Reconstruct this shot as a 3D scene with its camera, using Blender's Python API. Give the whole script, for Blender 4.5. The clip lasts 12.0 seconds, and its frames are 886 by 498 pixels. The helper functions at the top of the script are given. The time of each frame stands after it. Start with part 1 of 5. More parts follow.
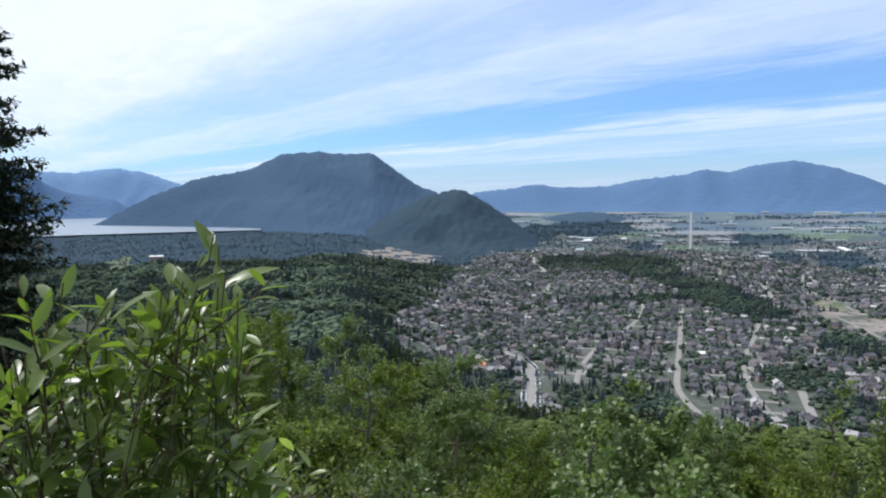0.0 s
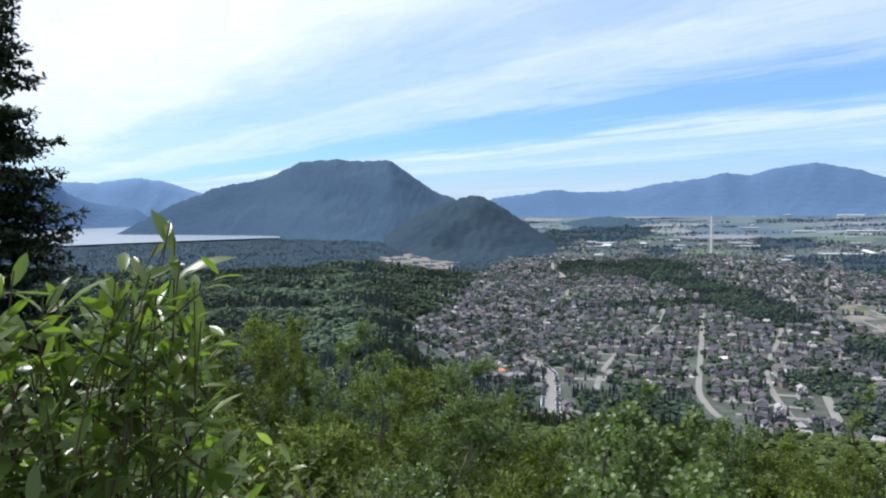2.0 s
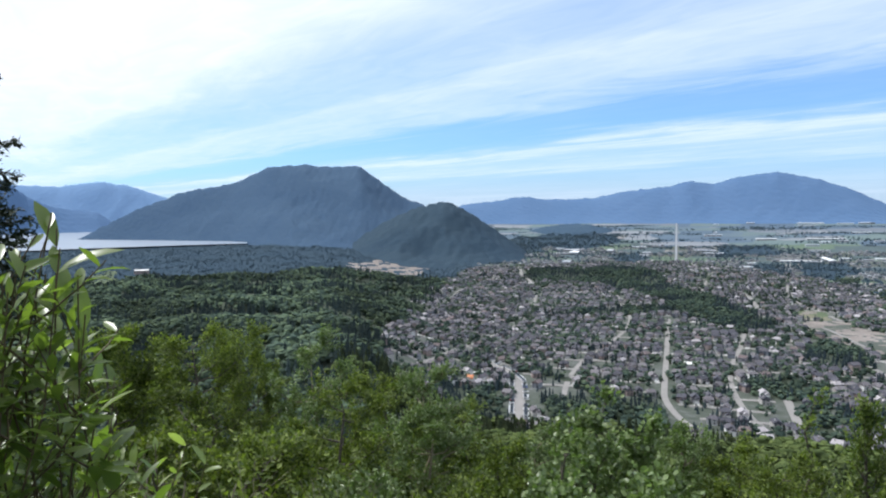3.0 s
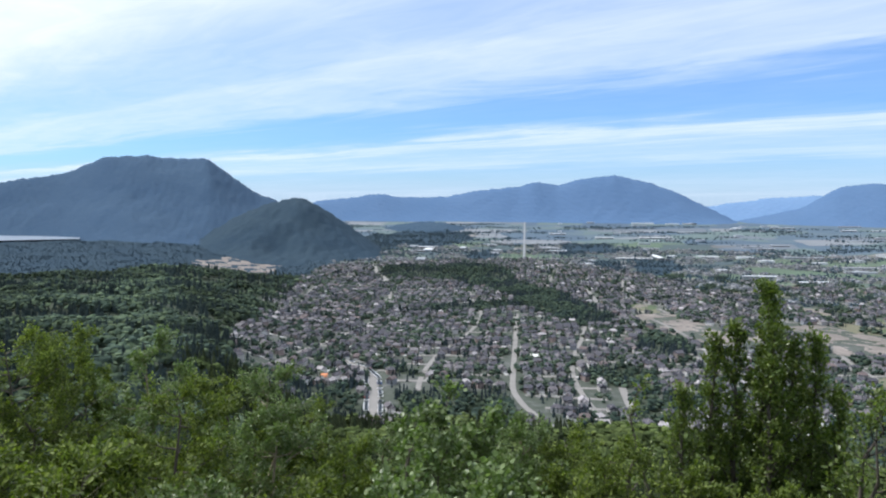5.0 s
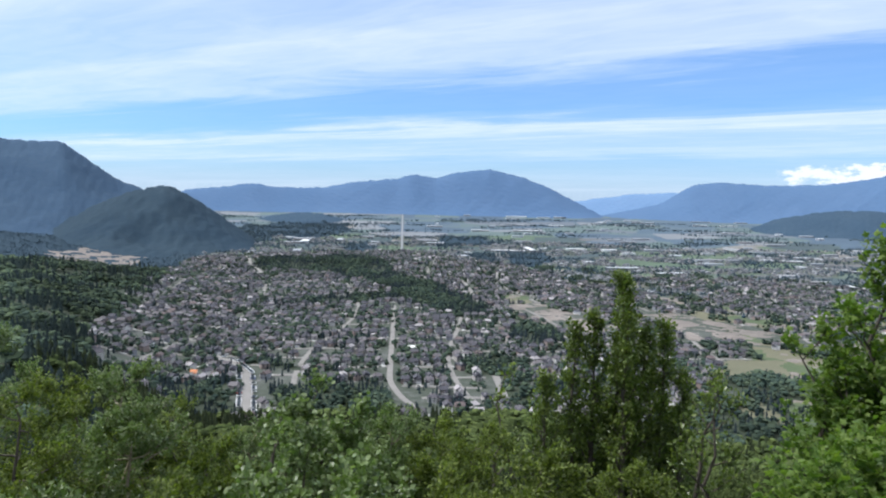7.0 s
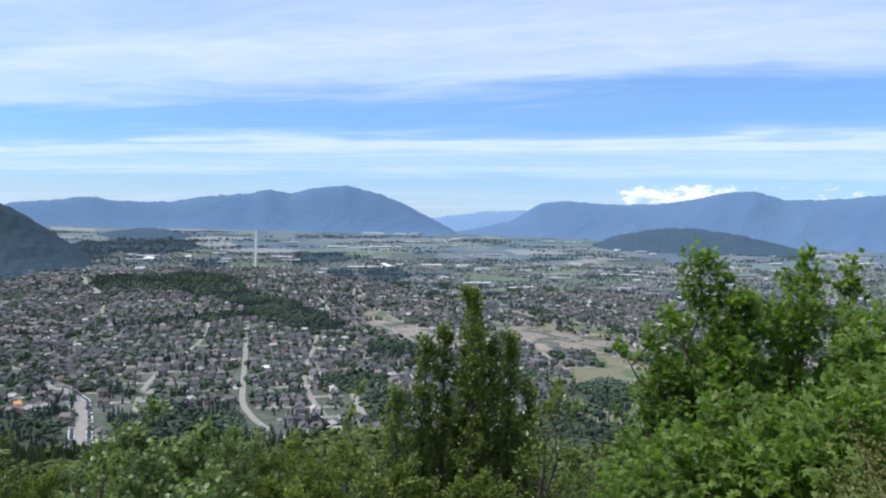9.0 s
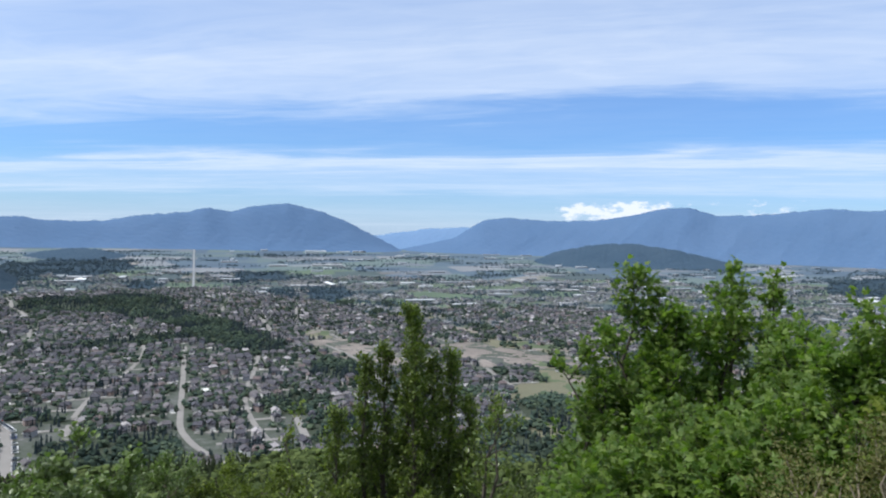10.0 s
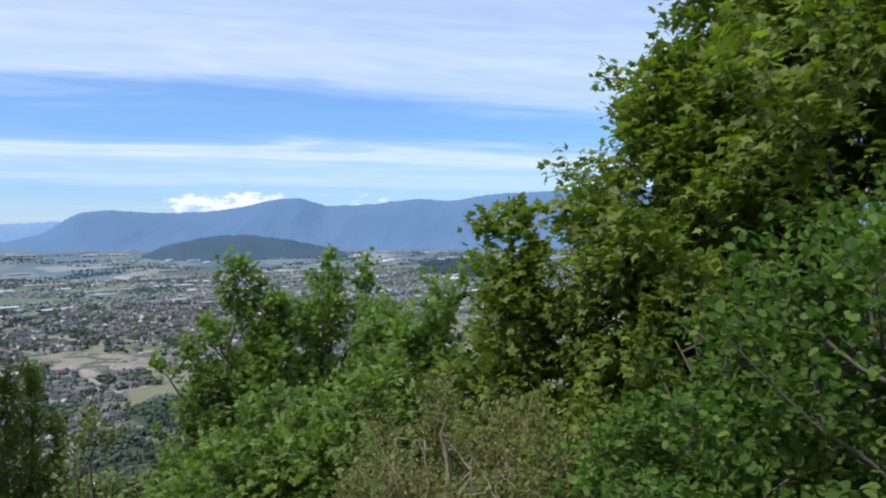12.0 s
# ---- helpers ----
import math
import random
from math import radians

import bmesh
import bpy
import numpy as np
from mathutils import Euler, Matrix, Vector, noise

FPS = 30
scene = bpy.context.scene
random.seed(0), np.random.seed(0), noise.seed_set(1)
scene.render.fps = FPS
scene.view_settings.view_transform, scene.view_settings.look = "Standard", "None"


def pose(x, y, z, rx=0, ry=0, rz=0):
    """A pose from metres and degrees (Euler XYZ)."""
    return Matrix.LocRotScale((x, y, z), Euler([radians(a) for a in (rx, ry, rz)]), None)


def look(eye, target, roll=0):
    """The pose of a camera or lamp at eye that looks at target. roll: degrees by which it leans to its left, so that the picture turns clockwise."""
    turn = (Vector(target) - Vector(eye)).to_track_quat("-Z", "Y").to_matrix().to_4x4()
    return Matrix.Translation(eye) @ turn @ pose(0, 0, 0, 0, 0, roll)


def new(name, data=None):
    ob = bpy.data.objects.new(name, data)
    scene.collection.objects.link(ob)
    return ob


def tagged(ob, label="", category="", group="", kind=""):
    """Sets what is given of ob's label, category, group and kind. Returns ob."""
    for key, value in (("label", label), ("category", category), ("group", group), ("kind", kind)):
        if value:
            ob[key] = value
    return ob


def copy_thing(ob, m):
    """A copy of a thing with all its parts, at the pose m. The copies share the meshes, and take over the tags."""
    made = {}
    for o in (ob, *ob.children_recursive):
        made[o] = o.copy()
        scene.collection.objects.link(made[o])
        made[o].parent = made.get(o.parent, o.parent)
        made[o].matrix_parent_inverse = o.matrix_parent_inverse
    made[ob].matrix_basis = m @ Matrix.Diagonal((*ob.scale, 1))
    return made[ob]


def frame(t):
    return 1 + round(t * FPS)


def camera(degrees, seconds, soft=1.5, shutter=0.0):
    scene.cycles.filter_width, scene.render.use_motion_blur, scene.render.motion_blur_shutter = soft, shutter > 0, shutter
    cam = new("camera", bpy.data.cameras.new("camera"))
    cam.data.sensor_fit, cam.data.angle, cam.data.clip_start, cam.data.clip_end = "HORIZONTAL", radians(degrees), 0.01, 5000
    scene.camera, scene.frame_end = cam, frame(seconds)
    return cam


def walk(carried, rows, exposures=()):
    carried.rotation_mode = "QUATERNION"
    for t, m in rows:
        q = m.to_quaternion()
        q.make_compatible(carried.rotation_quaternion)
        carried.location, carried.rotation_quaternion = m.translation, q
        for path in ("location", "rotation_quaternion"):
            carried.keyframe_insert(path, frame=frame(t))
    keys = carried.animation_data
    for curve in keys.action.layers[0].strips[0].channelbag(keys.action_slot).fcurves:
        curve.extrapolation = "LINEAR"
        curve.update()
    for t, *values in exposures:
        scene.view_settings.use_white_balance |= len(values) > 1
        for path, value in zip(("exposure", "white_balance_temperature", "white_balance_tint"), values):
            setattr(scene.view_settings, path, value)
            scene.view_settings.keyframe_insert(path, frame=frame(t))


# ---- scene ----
def aim(x, y, z, bearing, pitch, lean):
    """A camera pose from a compass bearing (0 along +y, clockwise), a pitch and a lean."""
    return pose(x, y, z, 0, 0, -bearing) @ pose(0, 0, 0, 90 + pitch) @ pose(0, 0, 0, 0, 0, lean)


# seconds, x, y, z, bearing, pitch, lean
PATH = [
    (0, 0.000, 0.000, 1.60, -0.00, -4.86, -0.45),
    (0.5, 0.005, 0.000, 1.60, -0.10, -4.91, -0.49),
    (1, 0.010, 0.000, 1.60, -0.38, -4.79, -0.47),
    (1.5, 0.030, 0.000, 1.60, -0.84, -4.63, -0.89),
    (2, 0.130, 0.002, 1.56, -1.48, -4.34, -1.03),
    (2.5, 0.250, 0.006, 1.53, -1.68, -4.01, -1.13),
    (3, 0.290, 0.006, 1.53, 1.04, -3.86, -0.68),
    (5, 0.459, -0.015, 1.54, 12.80, -4.13, 0.35),
    (5.5, 0.504, -0.026, 1.54, 15.57, -4.23, 0.87),
    (6, 0.549, -0.040, 1.54, 17.92, -4.30, 1.17),
    (6.5, 0.593, -0.055, 1.54, 20.22, -4.37, 1.34),
    (8.5, 0.737, -0.124, 1.54, 31.38, -4.37, 1.59),
    (9, 0.783, -0.154, 1.54, 34.29, -3.01, 1.83),
    (9.5, 0.828, -0.186, 1.54, 36.70, -2.02, 1.68),
    (10, 0.871, -0.220, 1.55, 38.84, -1.48, 1.44),
    (10.5, 0.913, -0.255, 1.55, 41.23, -0.95, 1.40),
    (11, 0.963, -0.305, 1.55, 49.21, 0.31, 2.33),
    (11.5, 1.012, -0.374, 1.55, 59.87, -0.60, 0.87),
    (12, 1.048, -0.451, 1.55, 69.43, -1.82, 0.05),
]
cam = camera(64.3, 12.0, soft=2.1)
walk(cam, [(r[0], aim(*r[1:])) for r in PATH], exposures=[(t, e, 6050, 10) for t, e in ((0, 0.08), (1.0, 0.18), (2.0, 0.18), (2.5, 0.24), (3.2, 0.18), (5, 0.15), (8.5, 0.16), (10.0, 0.01), (10.5, -0.06), (11, -0.12), (11.5, -0.12), (12, 0.10))])

# ---- world and sun ----
SUN_BEARING, SUN_HEIGHT = -62.0, 52.0
STREAK = -35.0                      # the bearing along which the high cloud is drawn out


def build_world():
    world = bpy.data.worlds.new("sky")
    scene.world = world
    world.use_nodes = True
    nt = world.node_tree
    nt.nodes.clear()
    N, L = nt.nodes.new, nt.links.new

    def m(op, a, b=None, clamp=False):
        n = N("ShaderNodeMath")
        n.operation, n.use_clamp = op, clamp
        for i, v in enumerate((a, b)):
            if v is None:
                continue
            if isinstance(v, (int, float)):
                n.inputs[i].default_value = v
            else:
                L(v, n.inputs[i])
        return n.outputs[0]

    def ramp(v, stops):
        n = N("ShaderNodeValToRGB")
        L(v, n.inputs[0])
        e = n.color_ramp.elements
        while len(e) < len(stops):
            e.new(0.5)
        for el, (p, c) in zip(e, stops):
            el.position, el.color = p, ((c, c, c, 1) if isinstance(c, (int, float)) else (*c, 1))
        return n.outputs[0]

    def fbm(vec, scale, detail=5.0, rough=0.55, dist=0.0):
        n = N("ShaderNodeTexNoise")
        L(vec, n.inputs["Vector"])
        n.inputs["Scale"].default_value, n.inputs["Detail"].default_value = scale, detail
        n.inputs["Roughness"].default_value, n.inputs["Distortion"].default_value = rough, dist
        return n.outputs["Fac"]

    def vec(a, b, c):
        n = N("ShaderNodeCombineXYZ")
        for i, v in enumerate((a, b, c)):
            if isinstance(v, (int, float)):
                n.inputs[i].default_value = v
            else:
                L(v, n.inputs[i])
        return n.outputs[0]

    sky = N("ShaderNodeTexSky")
    sky.sky_type, sky.sun_disc = "NISHITA", False
    sky.sun_elevation, sky.sun_rotation = radians(SUN_HEIGHT), radians(SUN_BEARING)
    sky.altitude, sky.air_density, sky.dust_density, sky.ozone_density = 300, 1.0, 0.6, 1.6
    tc = N("ShaderNodeTexCoord")
    sep = N("ShaderNodeSeparateXYZ")
    L(tc.outputs["Generated"], sep.inputs[0])
    x, y, z = sep.outputs
    c, s = math.cos(radians(STREAK)), math.sin(radians(STREAK))
    along = m("ADD", m("MULTIPLY", x, s), m("MULTIPLY", y, c))
    across = m("SUBTRACT", m("MULTIPLY", x, c), m("MULTIPLY", y, s))
    zz = m("MAXIMUM", z, 0.004)
    # place on a flat cloud sheet
    u, v = m("DIVIDE", along, m("ADD", zz, 0.03)), m("DIVIDE", across, m("ADD", zz, 0.03))
    w = m("DIVIDE", zz, m("MAXIMUM", m("ABSOLUTE", across), 0.12))
    wisp = fbm(vec(m("MULTIPLY", u, 0.22), m("MULTIPLY", v, 0.80), 0.0), 1.5, 7.0, 0.6, 0.9)
    fine = fbm(vec(m("MULTIPLY", u, 0.75), m("MULTIPLY", v, 1.7), 4.0), 2.0, 7.0, 0.58, 1.1)
    broad = fbm(vec(m("MULTIPLY", u, 0.20), m("MULTIPLY", v, 0.42), 9.0), 1.0, 4.0, 0.5, 0.5)
    curl = fbm(vec(m("MULTIPLY", u, 0.30), m("MULTIPLY", v, 0.30), 15.0), 1.4, 5.0, 0.55, 0.6)
    w2 = m("ADD", w, m("MULTIPLY", m("ADD", m("SUBTRACT", wisp, 0.5), m("MULTIPLY", m("SUBTRACT", curl, 0.5), 0.5)), m("MULTIPLY", w, 0.62)))
    bands = ramp(w2, [(0.0, 0.62), (0.03, 0.45), (0.048, 0.34), (0.062, 0.66), (0.08, 0.50), (0.10, 0.78), (0.118, 0.30),
                      (0.135, 0.17), (0.165, 0.20), (0.195, 0.62), (0.26, 0.74), (0.31, 0.60), (0.36, 0.58), (0.44, 0.68),
                      (0.60, 0.92), (1.0, 0.96)])
    grain = m("ADD", m("MULTIPLY", m("SUBTRACT", fine, 0.5), 0.62), m("MULTIPLY", m("SUBTRACT", broad, 0.5), 0.95))
    edge = m("MULTIPLY", bands, m("SUBTRACT", 1.25, m("MULTIPLY", bands, 0.85)))
    cirrus = m("ADD", bands, m("MULTIPLY", grain, m("MULTIPLY", edge, 0.85)), clamp=True)
    # small heaped clouds low over the hills
    az = m("ARCTAN2", x, y)
    heap_n = fbm(vec(m("MULTIPLY", az, 34.0), m("MULTIPLY", z, 70.0), 2.0), 1.3, 7.0, 0.66)
    heap_n2 = fbm(vec(m("MULTIPLY", az, 5.0), 3.0, 2.0), 1.6, 2.0)

    def bump(v, centre, half):
        return m("SUBTRACT", 1.0, m("POWER", m("DIVIDE", m("ABSOLUTE", m("SUBTRACT", v, centre)), half), 2.0), clamp=True)

    low_right = m("MULTIPLY", bump(az, radians(59), radians(17)), bump(z, 0.036, 0.026))
    core = m("MULTIPLY", bump(az, radians(52.2), radians(5.6)), bump(z, 0.030, 0.019))
    low_left = m("MULTIPLY", m("MULTIPLY", bump(az, radians(-28), radians(6)), bump(z, 0.060, 0.022)), 0.62)
    heap = m("ADD", m("ADD", m("MULTIPLY", low_right, m("MULTIPLY", heap_n2, 1.25)), m("MULTIPLY", core, 0.9)), low_left)
    heap = m("ADD", m("MULTIPLY", heap, 1.15), m("MULTIPLY", m("SUBTRACT", heap_n, 0.5), m("MULTIPLY", m("MINIMUM", heap, 0.6), 4.6)))
    heap = m("MULTIPLY", m("SUBTRACT", heap, 0.56), 1.5, clamp=True)
    # a thinner, bluer veil where the cloud is thin, near white where it is thick
    dens = m("MAXIMUM", cirrus, heap)
    cloud = ramp(dens, [(0.0, (0.50, 0.70, 1.0)), (0.55, (0.68, 0.80, 0.98)), (1.0, (0.93, 0.965, 1.0))])
    scaled = N("ShaderNodeMix")
    scaled.data_type, scaled.blend_type = "RGBA", "MULTIPLY"
    scaled.inputs[0].default_value = 1.0
    L(sky.outputs[0], scaled.inputs[6])
    scaled.inputs[7].default_value = (SKY_GAIN * 0.62, SKY_GAIN * 0.96, SKY_GAIN * 1.42, 1)
    mix = N("ShaderNodeMix")
    mix.data_type = "RGBA"
    L(dens, mix.inputs[0])
    L(scaled.outputs[2], mix.inputs[6])
    L(cloud, mix.inputs[7])
    bg = N("ShaderNodeBackground")
    L(mix.outputs[2], bg.inputs[0])
    bg.inputs[1].default_value = 1.0
    out = N("ShaderNodeOutputWorld")
    L(bg.outputs[0], out.inputs[0])


SKY_GAIN = 0.10
build_world()
sun = new("sun", bpy.data.lights.new("sun", "SUN"))
sun.data.energy, sun.data.angle, sun.data.color = 3.7, radians(0.6), (1.0, 0.95, 0.87)
to_sun = Vector((math.sin(radians(SUN_BEARING)) * math.cos(radians(SUN_HEIGHT)),
                 math.cos(radians(SUN_BEARING)) * math.cos(radians(SUN_HEIGHT)), math.sin(radians(SUN_HEIGHT))))
sun.matrix_world = look(to_sun * 60, (0, 0, 0))


# ---- materials ----
def material(name, rough=0.9, spec=0.3):
    mat = bpy.data.materials.new(name)
    mat.use_nodes = True
    b = mat.node_tree.nodes["Principled BSDF"]
    b.inputs["Roughness"].default_value = rough
    b.inputs["Specular IOR Level"].default_value = spec
    return mat, mat.node_tree, b


def node_noise(nt, scale, detail=4.0, rough=0.55, coord=None, stretch=None):
    n = nt.nodes.new("ShaderNodeTexNoise")
    n.inputs["Scale"].default_value, n.inputs["Detail"].default_value, n.inputs["Roughness"].default_value = scale, detail, rough
    if coord is None:
        coord = nt.nodes.new("ShaderNodeNewGeometry").outputs["Position"]
    if stretch:
        mp = nt.nodes.new("ShaderNodeMapping")
        mp.inputs["Scale"].default_value = stretch[:3]
        mp.inputs["Rotation"].default_value = (0, 0, radians(stretch[3]))
        nt.links.new(coord, mp.inputs[0])
        coord = mp.outputs[0]
    nt.links.new(coord, n.inputs["Vector"])
    return n.outputs["Fac"]


def node_ramp(nt, fac, stops, constant=False):
    n = nt.nodes.new("ShaderNodeValToRGB")
    nt.links.new(fac, n.inputs[0])
    if constant:
        n.color_ramp.interpolation = "CONSTANT"
    e = n.color_ramp.elements
    while len(e) < len(stops):
        e.new(0.5)
    for el, (p, c) in zip(e, stops):
        el.position, el.color = p, (*c, 1)
    return n.outputs[0]


def node_mix(nt, fac, a, b, blend="MIX"):
    n = nt.nodes.new("ShaderNodeMix")
    n.data_type, n.blend_type = "RGBA", blend
    for i, v in ((0, fac), (6, a), (7, b)):
        if isinstance(v, (int, float)):
            n.inputs[i].default_value = v
        elif isinstance(v, tuple):
            n.inputs[i].default_value = (*v, 1)
        else:
            nt.links.new(v, n.inputs[i])
    return n.outputs[2]


def add_bump(nt, b, height, strength, distance):
    n = nt.nodes.new("ShaderNodeBump")
    n.inputs["Strength"].default_value, n.inputs["Distance"].default_value = strength, distance
    nt.links.new(height, n.inputs["Height"])
    nt.links.new(n.outputs[0], b.inputs["Normal"])


def two_scale(name, stops, big, small, amount=0.5, rough=0.9, bump=0.0, dist=0.05, spec=0.3):
    """A surface whose colour wanders at a large and at a small scale."""
    mat, nt, b = material(name, rough, spec)
    n1, n2 = node_noise(nt, big), node_noise(nt, small, 5.0, 0.65)
    c = node_mix(nt, amount, node_ramp(nt, n1, stops), node_ramp(nt, n2, stops))
    nt.links.new(c, b.inputs["Base Color"])
    if bump:
        add_bump(nt, b, n2, bump, dist)
    return mat


def leaf_material(name, stops, backlit, gloss=0.45, spec=0.4, glow=0.35):
    """Leaves: each one its own shade; part of the light comes through."""
    mat, nt, b = material(name, gloss, spec)
    geo = nt.nodes.new("ShaderNodeNewGeometry")
    c = node_ramp(nt, geo.outputs["Random Per Island"], stops)
    n = node_noise(nt, 0.7, 3.0, 0.5, geo.outputs["Position"])
    c = node_mix(nt, 0.55, c, node_ramp(nt, n, [(0.25, (0.45, 0.45, 0.45)), (0.75, (1.35, 1.35, 1.25))]), "MULTIPLY")
    nt.links.new(c, b.inputs["Base Color"])
    tr = nt.nodes.new("ShaderNodeBsdfTranslucent")
    nt.links.new(node_mix(nt, 1.0, c, backlit, "MULTIPLY"), tr.inputs[0])
    ms = nt.nodes.new("ShaderNodeMixShader")
    ms.inputs[0].default_value = glow
    nt.links.new(b.outputs[0], ms.inputs[1])
    nt.links.new(tr.outputs[0], ms.inputs[2])
    nt.links.new(ms.outputs[0], nt.nodes["Material Output"].inputs[0])
    return mat


def island_material(name, stops, rough=0.85, big=0.01, constant=False, spec=0.3, sway=0.25):
    """Many joined pieces, each with its own shade."""
    mat, nt, b = material(name, rough, spec)
    geo = nt.nodes.new("ShaderNodeNewGeometry")
    c = node_ramp(nt, geo.outputs["Random Per Island"], stops, constant)
    n = node_noise(nt, big, 3.0)
    n2 = node_noise(nt, 0.8, 3.0, 0.6)
    c = node_mix(nt, 0.6, c, node_ramp(nt, n, [(0.34, (0.95 - sway,) * 3), (0.66, (0.95 + sway,) * 3)]), "MULTIPLY")
    c = node_mix(nt, 0.5, c, node_ramp(nt, n2, [(0.3, (0.7, 0.7, 0.7)), (0.7, (1.25, 1.25, 1.25))]), "MULTIPLY")
    nt.links.new(c, b.inputs["Base Color"])
    return mat


def forest_hill(name, dark, light, scale, relief=0.7):
    """A wooded mountainside far away: crowns, stands and clearings, with haze put into its base colours."""
    mat, nt, b = material(name, 1.0, 0.05)
    n1 = node_noise(nt, scale, 5.0, 0.6)
    n2 = node_noise(nt, scale * 12, 4.0, 0.7)
    mid = tuple((p + q) / 2 for p, q in zip(dark, light))
    c = node_mix(nt, 0.45, node_ramp(nt, n1, [(0.35, dark), (0.5, mid), (0.68, light)]), node_ramp(nt, n2, [(0.3, dark), (0.7, light)]))
    nt.links.new(c, b.inputs["Base Color"])
    add_bump(nt, b, n2, relief, 12.0)
    return mat


FOREST_FLOOR = two_scale("forest_floor", [(0.3, (0.024, 0.034, 0.022)), (0.7, (0.048, 0.062, 0.038))], 0.02, 0.6, bump=0.4, dist=0.2)
TOWN_GROUND = two_scale("town_ground", [(0.32, (0.040, 0.055, 0.040)), (0.48, (0.066, 0.078, 0.060)), (0.60, (0.085, 0.092, 0.085)), (0.72, (0.19, 0.19, 0.19))], 0.012, 0.09, 0.7)
BARE_EARTH = two_scale("bare_earth", [(0.3, (0.115, 0.108, 0.092)), (0.5, (0.20, 0.172, 0.155)), (0.7, (0.31, 0.275, 0.25))], 0.012, 0.08)
DRY_FIELD = two_scale("dry_field", [(0.3, (0.115, 0.118, 0.075)), (0.7, (0.175, 0.165, 0.110))], 0.015, 0.2)


def farmland_material(name, stops, wander):
    """Flat fields: long plots of crops, grass and bare soil between darker hedges."""
    mat, nt, b = material(name, 0.95, 0.1)
    geo = nt.nodes.new("ShaderNodeNewGeometry")
    mp = nt.nodes.new("ShaderNodeMapping")
    mp.inputs["Rotation"].default_value = (0, 0, radians(19))
    mp.inputs["Scale"].default_value = (1 / 260, 1 / 190, 0.0)
    nt.links.new(geo.outputs["Position"], mp.inputs[0])
    vo = nt.nodes.new("ShaderNodeTexVoronoi")
    vo.distance, vo.inputs["Scale"].default_value, vo.inputs["Randomness"].default_value = "CHEBYCHEV", 1.0, 0.85
    nt.links.new(mp.outputs[0], vo.inputs["Vector"])
    sp = nt.nodes.new("ShaderNodeSeparateColor")
    nt.links.new(vo.outputs["Color"], sp.inputs[0])
    c = node_ramp(nt, sp.outputs[0], stops, True)
    n = node_noise(nt, 0.015, 4.0, 0.6)
    c = node_mix(nt, 0.5, c, node_ramp(nt, n, [(0.3, (1 - wander,) * 3), (0.7, (1 + wander,) * 3)]), "MULTIPLY")
    nt.links.new(c, b.inputs["Base Color"])
    return mat


# Field colours are blued for haze; the copy for far fields more strongly.
FARMLAND = farmland_material("farmland", [(0.0, (0.074, 0.098, 0.108)), (0.18, (0.105, 0.145, 0.105)), (0.36, (0.108, 0.138, 0.115)), (0.50, (0.135, 0.138, 0.140)),
                                          (0.62, (0.078, 0.105, 0.110)), (0.76, (0.115, 0.155, 0.110)), (0.90, (0.20, 0.195, 0.185))], 0.3)
FARMLAND_HAZED = farmland_material("hazed_farmland", [(0.0, (0.088, 0.124, 0.168)), (0.18, (0.118, 0.158, 0.165)), (0.36, (0.108, 0.145, 0.176)), (0.50, (0.142, 0.164, 0.192)),
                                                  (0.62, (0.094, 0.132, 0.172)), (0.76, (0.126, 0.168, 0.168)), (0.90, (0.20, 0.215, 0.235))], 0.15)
ASPHALT_PALE = two_scale("pale_asphalt", [(0.3, (0.19, 0.18, 0.172)), (0.7, (0.27, 0.257, 0.245))], 0.05, 1.0)
# Bluer, slightly paler copy of the asphalt for the far road.
ASPHALT_FAR = two_scale("far_road", [(0.3, (0.20, 0.21, 0.225)), (0.7, (0.27, 0.28, 0.295))], 0.02, 0.5)
# Blue haze is put into these forest colours; relief flattens with distance.
MOUNT_NEAR = forest_hill("wooded_mountain_hazed", (0.046, 0.080, 0.134), (0.061, 0.098, 0.150), 0.003, 0.4)
MOUNT_MID = forest_hill("wooded_far_mountain_hazed", (0.090, 0.155, 0.27), (0.105, 0.17, 0.285), 0.003, 0.25)
MOUNT_FAR = forest_hill("wooded_distant_range_hazed", (0.150, 0.245, 0.40), (0.17, 0.265, 0.42), 0.003, 0.15)
MOUNT_KNOLL = forest_hill("wooded_knoll_hazed", (0.030, 0.052, 0.078), (0.046, 0.070, 0.092), 0.006, 0.4)
MOUNT_LOW = forest_hill("wooded_low_hill_hazed", (0.044, 0.076, 0.118), (0.060, 0.094, 0.134), 0.006, 0.4)
BARK = two_scale("bark", [(0.3, (0.05, 0.042, 0.035)), (0.7, (0.14, 0.12, 0.10))], 3.0, 30.0, 0.6, 0.95, 0.6, 0.02)
TWIG_PALE = two_scale("dry_twig", [(0.3, (0.16, 0.13, 0.09)), (0.7, (0.30, 0.26, 0.19))], 4.0, 40.0, 0.6, 0.9, 0.4, 0.01)
STEM_BROWN = two_scale("willow_stem", [(0.3, (0.05, 0.04, 0.025)), (0.7, (0.12, 0.09, 0.05))], 8.0, 60.0, 0.6, 0.7, 0.3, 0.003)


